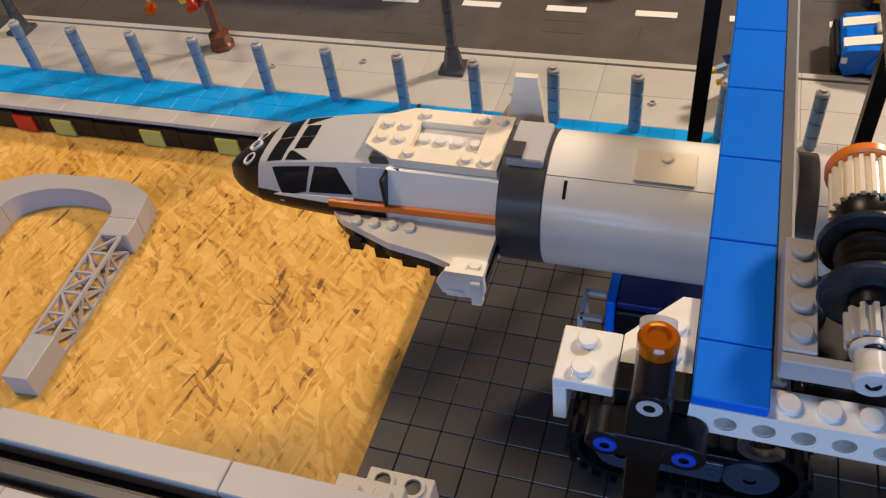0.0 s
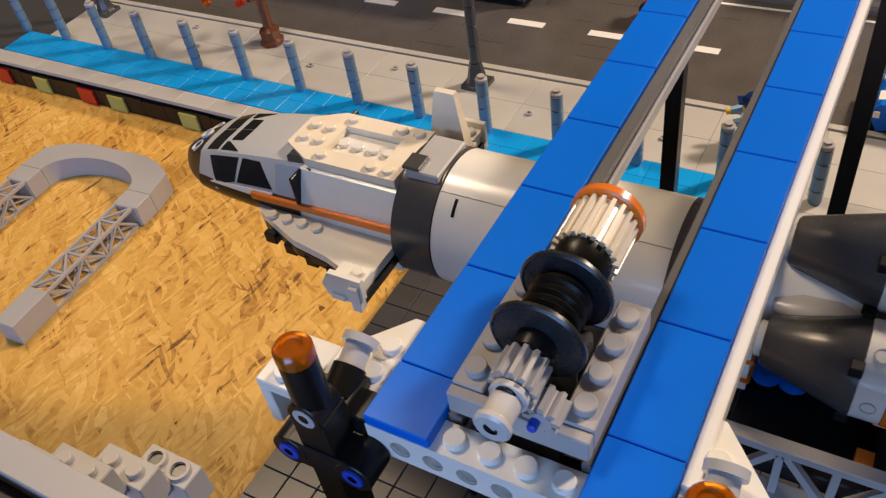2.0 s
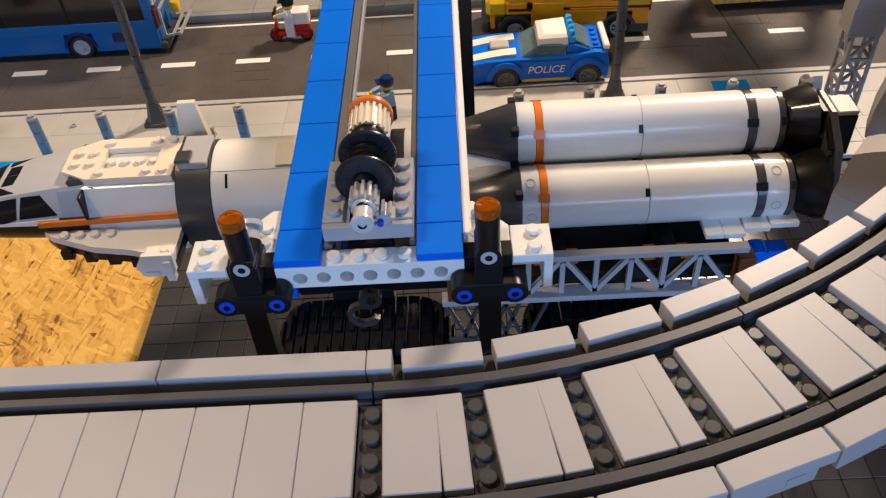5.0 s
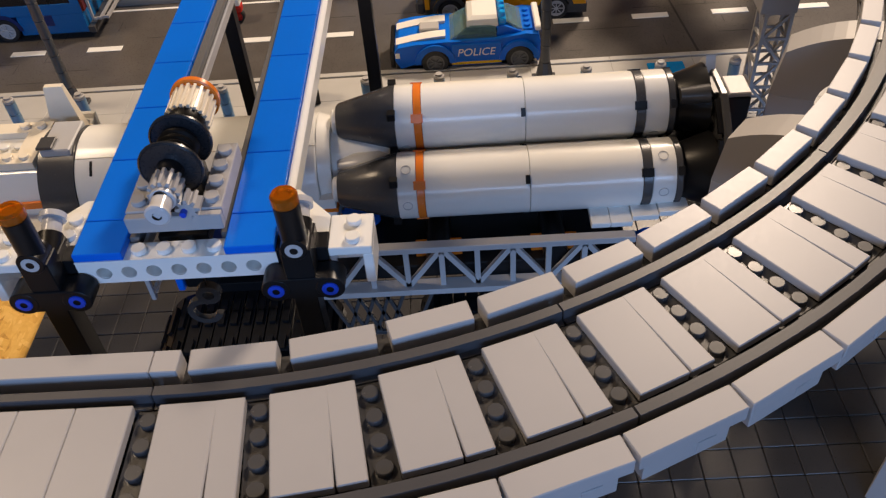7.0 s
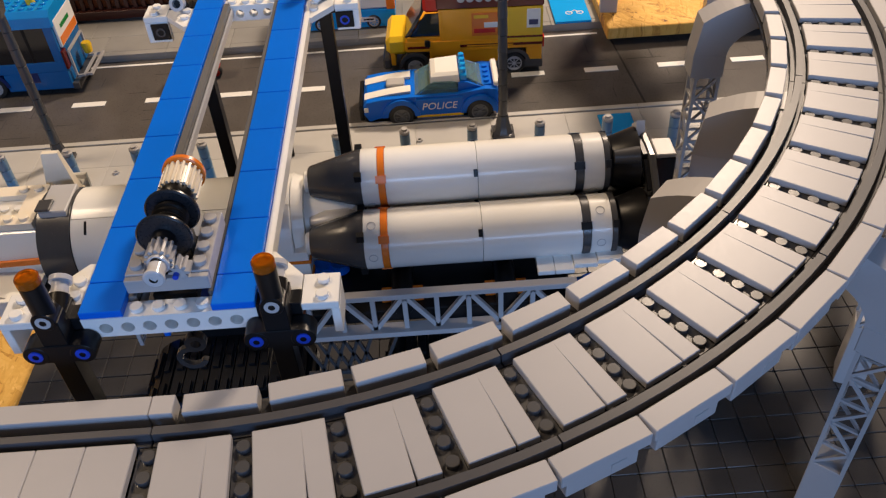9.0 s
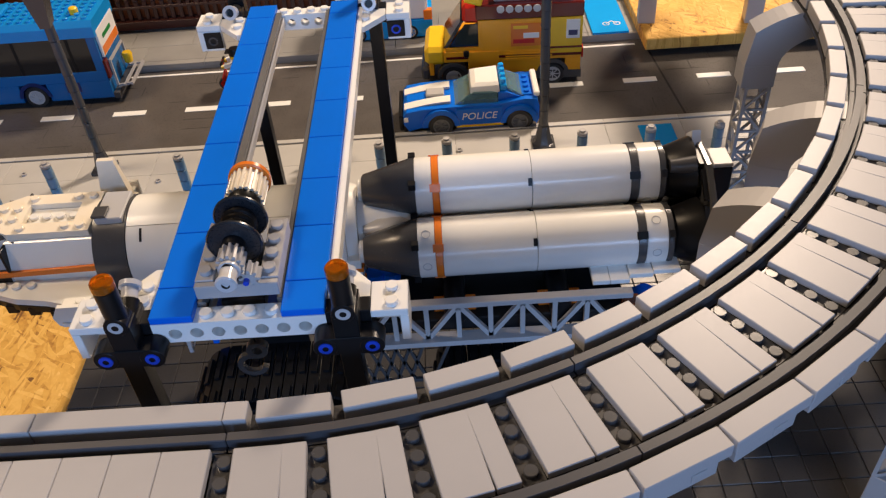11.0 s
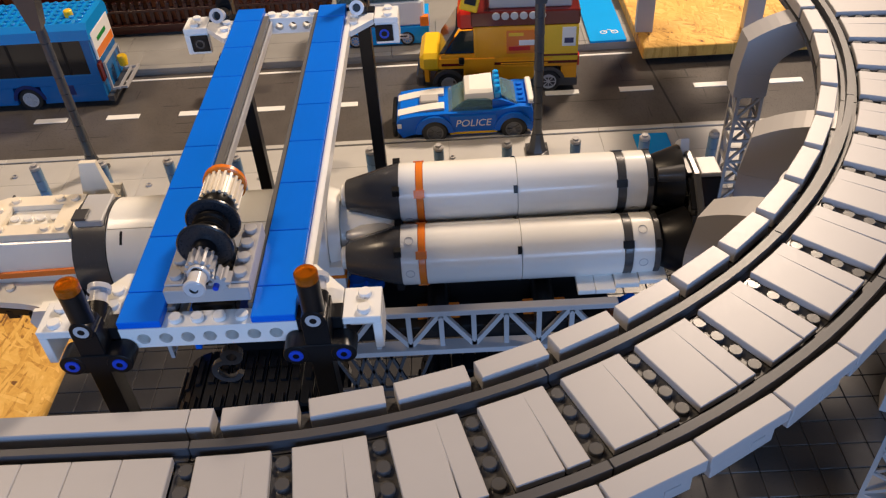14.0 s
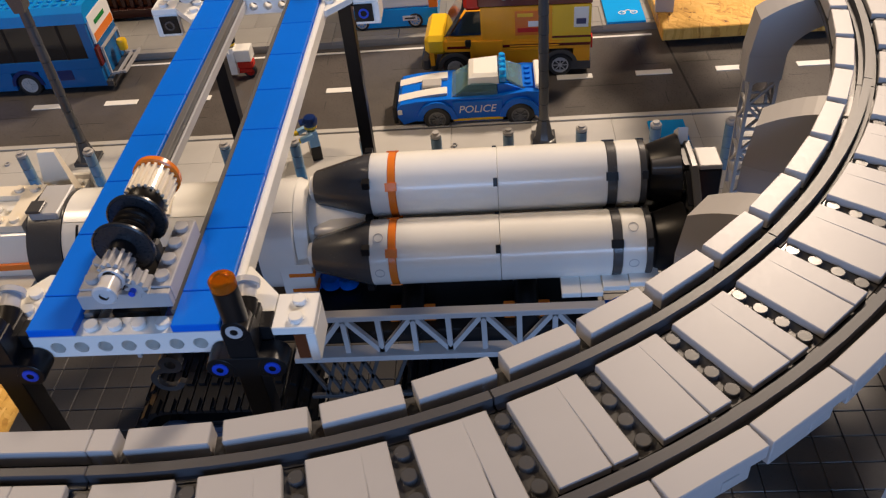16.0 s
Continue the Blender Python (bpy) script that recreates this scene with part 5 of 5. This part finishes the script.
hed = thing("hedge", 20, 668, 7, "green brick-built hedge behind the fence", "hedge")
bm = B()
rnd = random.Random(4)
for i in range(60):
    x, y, z = rnd.uniform(-40, 60), rnd.uniform(-12, 12), rnd.uniform(4, 46)
    cyl(bm, (x, y, z), (rnd.uniform(-1, 1), rnd.uniform(-1, 1), 1), rnd.uniform(3, 6), 3, 8)
box(bm, -40, 60, -10, 10, 0, 30, 1)
part("leaves", bm, GREEN, hed)
ivy = thing("climbing_plant", -262, 668, 7, "green and yellow climbing plant beside the fence", "plant")
for k in range(14):
    bm = B()
    for j in range(4):
        cyl(bm, (rnd.uniform(-8, 8), rnd.uniform(-6, 6), 4 + 5 * k + rnd.uniform(-2, 2)), (rnd.uniform(-1, 1), rnd.uniform(-1, 1), 0.6), rnd.uniform(2.5, 4.5), 2, 8)
    part("foliage", bm, GREEN if k % 3 else OLIVE, ivy)
camper = thing("camper_van", 58, 590, 7, "white and yellow camper van with azure base across the road", "van")
boxpart("base", (-50, 44, -26, 26, 2, 20), AZURE, camper, "azure base")
boxpart("body", (-50, 40, -25, 25, 20.2, 46), WHITE, camper, "white body", 2)
boxpart("roof", (-46, 34, -24, 24, 60, 74), YELLOW, camper, "yellow roof", 3)
boxpart("window_band", (-44, 36, -24.4, 24.4, 46, 60), GLASSL, camper, "clear window band")
boxpart("plate_bar", (10, 24, -26.6, -26, 8, 13), PAINTW, camper, "pale plate with a bar")
boxpart("plate_print", (12, 22, -26.9, -26.5, 9.8, 11.2), BLACK, camper)
boxpart("side_lamp", (36, 44.4, -26.4, -20, 20, 30), ORANGE, camper, "orange lamp")
for x in (-30, 22):
    wheel(camper, x, -26.5, 7.6, 7.5, 6, 1)
# blue path and board beyond the far kerb
bm = B()
box(bm, 260, 296, 545.6, 700, 7.1, 9.6)
cp = solid("cycle_path", bm, AZURE, "azure cycle path tiles across the road", "path", "structure")
bm = B()
for x in (276, 287):
    pipe(bm, (x, 563, 9.6), (0, 0, 1), 3.6, 2.7, 0.3, 14)
rod(bm, (276, 563, 9.8), (282, 568, 9.8), 0.8)
rod(bm, (282, 568, 9.8), (287, 563, 9.8), 0.8)
part("cycle_sign", bm, PAINTW, cp, "white bicycle mark")
bm = B()
box(bm, 304, 640, 508, 760, 7.2, 19, 0.8)
solid("board_offcut", bm, OSB, "pale strand board offcut lying beyond the kerb", "board", "structure")
bm = B()
box(bm, 272, 300, 345, 384, 3.9, 5.6)
solid("blue_plate", bm, AZURE, "azure tile plate on the pavement", "plate")
# ---- elevated railway: straight, then a curve to the far side ----
track = thing("elevated_track", 0, 0, 0, "light grey elevated railway with dark rails and tiled sleepers", "railway")
CX, CY, RT, ZT = 35.0, 252.0, 320.0, 184.0


def polar(r, deg):
    if deg > 90:  # straight on, away from the curve
        return (CX + r, CY + (deg - 90) * math.pi / 180 * RT)
    return (CX + r * math.sin(radians(deg)), CY - r * math.cos(radians(deg)))


def arc_box(bm, r0, r1, a0, a1, z0, z1, n=3):
    ring = []
    for i in range(n + 1):
        a = a0 + (a1 - a0) * i / n
        ring.append([(*polar(r0, a), z0), (*polar(r1, a), z0), (*polar(r1, a), z1), (*polar(r0, a), z1)])
    loft(bm, ring, True, False)


END = 150
STEP = 5.625
# rails, in lengths of four sleepers, with a groove between head and foot
for r in (300, 340):
    for k in range(0, 27, 4):
        bm = B()
        a0, a1 = k * STEP + 0.06, (k + 4) * STEP - 0.06
        s = -1 if r == 300 else 1
        arc_box(bm, r - 3.6, r + 3.6, a0, a1, ZT - 7, ZT - 3.2, 10)
        arc_box(bm, r - 1.6, r + 1.6, a0, a1, ZT - 3.2, ZT + 0.6, 10)
        part("rail", bm, RAIL, track, "dark grey curved rail")
    y = CY - r
    for x0, x1 in ((-92.8, CX - 0.2), (-220.8, -93), (-348.8, -221)):
        bm = B()
        box(bm, x0, x1, y - 3.6, y + 3.6, ZT - 7, ZT - 3.2)
        box(bm, x0, x1, y - 1.6, y + 1.6, ZT - 3.2, ZT + 0.6)
        part("rail", bm, RAIL, track, "dark grey straight rail")
# studded sleepers and the tiles between them
bm_s, bm_a, bm_b, bm_i, bm_o, bm_u = B(), B(), B(), B(), B(), B()


box(bm_s, -4.1, 4.1, -16.2, 16.2, ZT - 7, ZT - 3.4)
for k in range(4):
    stud(bm_s, 0, -12 + 8 * k, ZT - 3.4)
sleeper = mesh_of(bm_s, "sleeper", DGREY)
# wedge-filling pair of tiles: the wide one and the narrow one
box(bm_a, -8, 8, -15.9, 15.9, ZT - 3.2, ZT)
tile_w = mesh_of(bm_a, "sleeper_tile", LGREY)
box(bm_b, -4, 4, -15.9, 15.9, ZT - 3.2, ZT)
tile_n = mesh_of(bm_b, "sleeper_tile", LGREY)
box(bm_i, -12.4, 12.4, -4, 4, ZT - 5.8, ZT + 1.0)
tile_i = mesh_of(bm_i, "side_tile", LGREY)
box(bm_o, -16.6, 16.6, -4.2, 4.2, ZT - 4.4, ZT + 1.0)
tile_o = mesh_of(bm_o, "side_tile", LGREY)
box(bm_u, -13.5, 13.5, -2.6, 3.6, ZT - 14, ZT - 4.5)
box(bm_u, 3, 9, -3.0, -2.4, ZT - 12, ZT - 8)
under = mesh_of(bm_u, "side_brick", LGREY)
for k in range(0, 27):
    a = k * STEP
    piece("sleeper", sleeper, track, *polar(RT, a), 0, min(a, 90))
    piece("sleeper_tile", tile_w, track, *polar(RT, a + 2.05), 0, min(a + 2.05, 90))
    piece("sleeper_tile", tile_n, track, *polar(RT, a + 4.2), 0, min(a + 4.2, 90))
    piece("side_tile", tile_i, track, *polar(290, a + 4.1), 0, min(a + 4.1, 90))
    piece("side_tile", tile_o, track, *polar(348.2, a + 1.6), 0, min(a + 1.6, 90))
    piece("side_brick", under, track, *polar(348.2, a + 1.6), 0, min(a + 1.6, 90))
# bed under the curve and under the straight
bm = B()
arc_box(bm, 286, 345, 0, END, ZT - 10, ZT - 7.1, 80)
part("bed", bm, DGREY, track, "dark grey plate bed under the curve")
boxpart("bed", (-420, CX, CY - 345, CY - 286, ZT - 10, ZT - 7.1), DGREY, track)
x = CX - 4.3
for w in (16,) * 21:
    boxpart("sleeper_tile", (x - w + 0.1, x - 0.1, CY - 336, CY - 304, ZT - 3.2, ZT), LGREY, track)
    x -= w
x = CX + 5.5
for w in (8, 64, 64, 64, 64, 64, 64):
    boxpart("side_tile", (x - w + 0.15, x - 0.15, CY - 294, CY - 286, ZT - 5.8, ZT + 1), LGREY, track)
    boxpart("side_tile", (x - w + 0.15, x - 0.15, CY - 352.5, CY - 344, ZT - 5.8, ZT + 1), LGREY, track)
    x -= w
# stepped connector bricks that hang under the straight
conn = thing("connector_bricks", -71, 0, 0, "light grey stepped connector bricks with open tubes under the track", "bricks")
for k, (y0, y1, zt) in enumerate(((-14.2, -6.2, 140), (-22.3, -14.3, 149), (-30.4, -22.4, 158))):
    dx = -4.5 * k
    br = boxpart("brick", (-9.5 + dx, 9.5 + dx, y0, y1, zt - 12, zt), LGREY, conn)
    for x in (-4.4, 4.4):
        bm = B()
        if k:
            stud(bm, x + dx, (y0 + y1) / 2, zt)
        else:
            pipe(bm, (x, (y0 + y1) / 2, zt - 1), (0, 0, 1), 3.4, 2.4, 2.2, 18)
            # dark disc closes the tube in place of its shaded depth
            lathe(bm, (x, (y0 + y1) / 2, zt + 0.12), (0, 0, 1), [(0, 0), (0, 2.4)], 16)
            for f in bm.faces:
                f.material_index = 1 if all(v.co.z < (zt + 0.2) * S for v in f.verts) and all((v.co.x - x * S) ** 2 + (v.co.y - (y0 + y1) / 2 * S) ** 2 < (2.45 * S) ** 2 for v in f.verts) else 0
        me = mesh_of(bm, "tube" if not k else "stud", LGREY, DGREY)
        part("tube" if not k else "stud", me, LGREY, br)
boxpart("hanger", (-14, 0, -40, -30.6, 150, ZT - 10.2), LGREY, conn)

# ---- portals that carry the curve; one more lies on the board ----


def lattice_leg(name, parent, cx, cy, z0, z1, w=16.0, mat=LGREY, b=1.9):
    bm = B()
    h = w / 2 - b / 2
    for sx in (-1, 1):
        for sy in (-1, 1):
            rod(bm, (cx + sx * h, cy + sy * h, z0), (cx + sx * h, cy + sy * h, z1), b)
    n = max(1, round((z1 - z0) / (w * 1.05)))
    st = (z1 - z0) / n
    for i in range(n):
        za, zb = z0 + i * st, z0 + (i + 1) * st
        for s in (-1, 1):
            for p, q in (((-h, s * h), (h, s * h)), ((s * h, -h), (s * h, h))):
                if i % 2:
                    p, q = q, p
                rod(bm, (cx + p[0], cy + p[1], za), (cx + q[0], cy + q[1], zb), b * 0.8)
                rod(bm, (cx + p[0], cy + p[1], zb), (cx + q[0], cy + q[1], zb), b * 0.8)
    return part(name, bm, mat, parent, "openwork lattice leg")


def portal(th, top):
    """A flat arch on two lattice legs in the plane across x; its foot at 0."""
    spring = top - 35
    bm = B()
    n = 48
    rings = []
    for i in range(n + 1):
        a = math.pi * i / n
        c, side = math.cos(a), min(i, n - i) / 12
        xi, zi = 41 * c, spring + 22 * math.sin(a)
        xo = 58 * max(-1, min(1, 1.4142 * c))
        if side >= 1:
            zo = top - 13 * max(0, (abs(xo) - 18) / 40) ** 2.2
        else:
            xo, zo = math.copysign(58 + 3 * (1 - side), xo), spring + (top - 13 - spring) * side
        rings.append([(xi, -8, zi), (xo, -8, zo), (xo, 8, zo), (xi, 8, zi)])
    loft(bm, rings, True, False)
    part("arch", bm, LGREY, th, "solid grey arch")
    foot = top - 130
    for s in (-1, 1):
        lattice_leg("lattice_leg", th, s * 50, 0, foot, spring - 15)
        boxpart("shoulder", (s * 51 - 10, s * 51 + 10, -8, 8, spring - 15, spring - 0.1), LGREY, th, "solid grey block under the arch")
        boxpart("foot", (s * 50 - 8, s * 50 + 8, -8, 8, 0, foot), LGREY, th, "solid grey foot block")


ARCHES = "portals under the track"
first = thing("track_portal", *polar(319, 49.2), 0.1, "light grey arched portal with lattice legs under the track", "support", ARCHES, 49.2 - 90)
portal(first, ZT - 6.2)
for a in (65, 87.5):
    copy_thing(first, pose(polar(319, a)[0] * S, polar(319, a)[1] * S, 0.0001, 0, 0, a - 90))
copy_thing(first, pose(0.361, 0.540, 0.0192, 0, 0, -8))
lying = thing("track_portal", 0, 0, 0, "light grey arched portal lying flat on the strand board", "support", ARCHES, 0)
portal(lying, 160)
lying.matrix_world = Matrix.Translation((-0.392, 0.0635, -0.0098)) @ pose(0, 0, 0, 0, 0, 4) @ pose(0, 0, 0, -90, 0, 0)


def motions():
    """Nothing in this place moves but the camera, whose path is keyed above."""


motions()
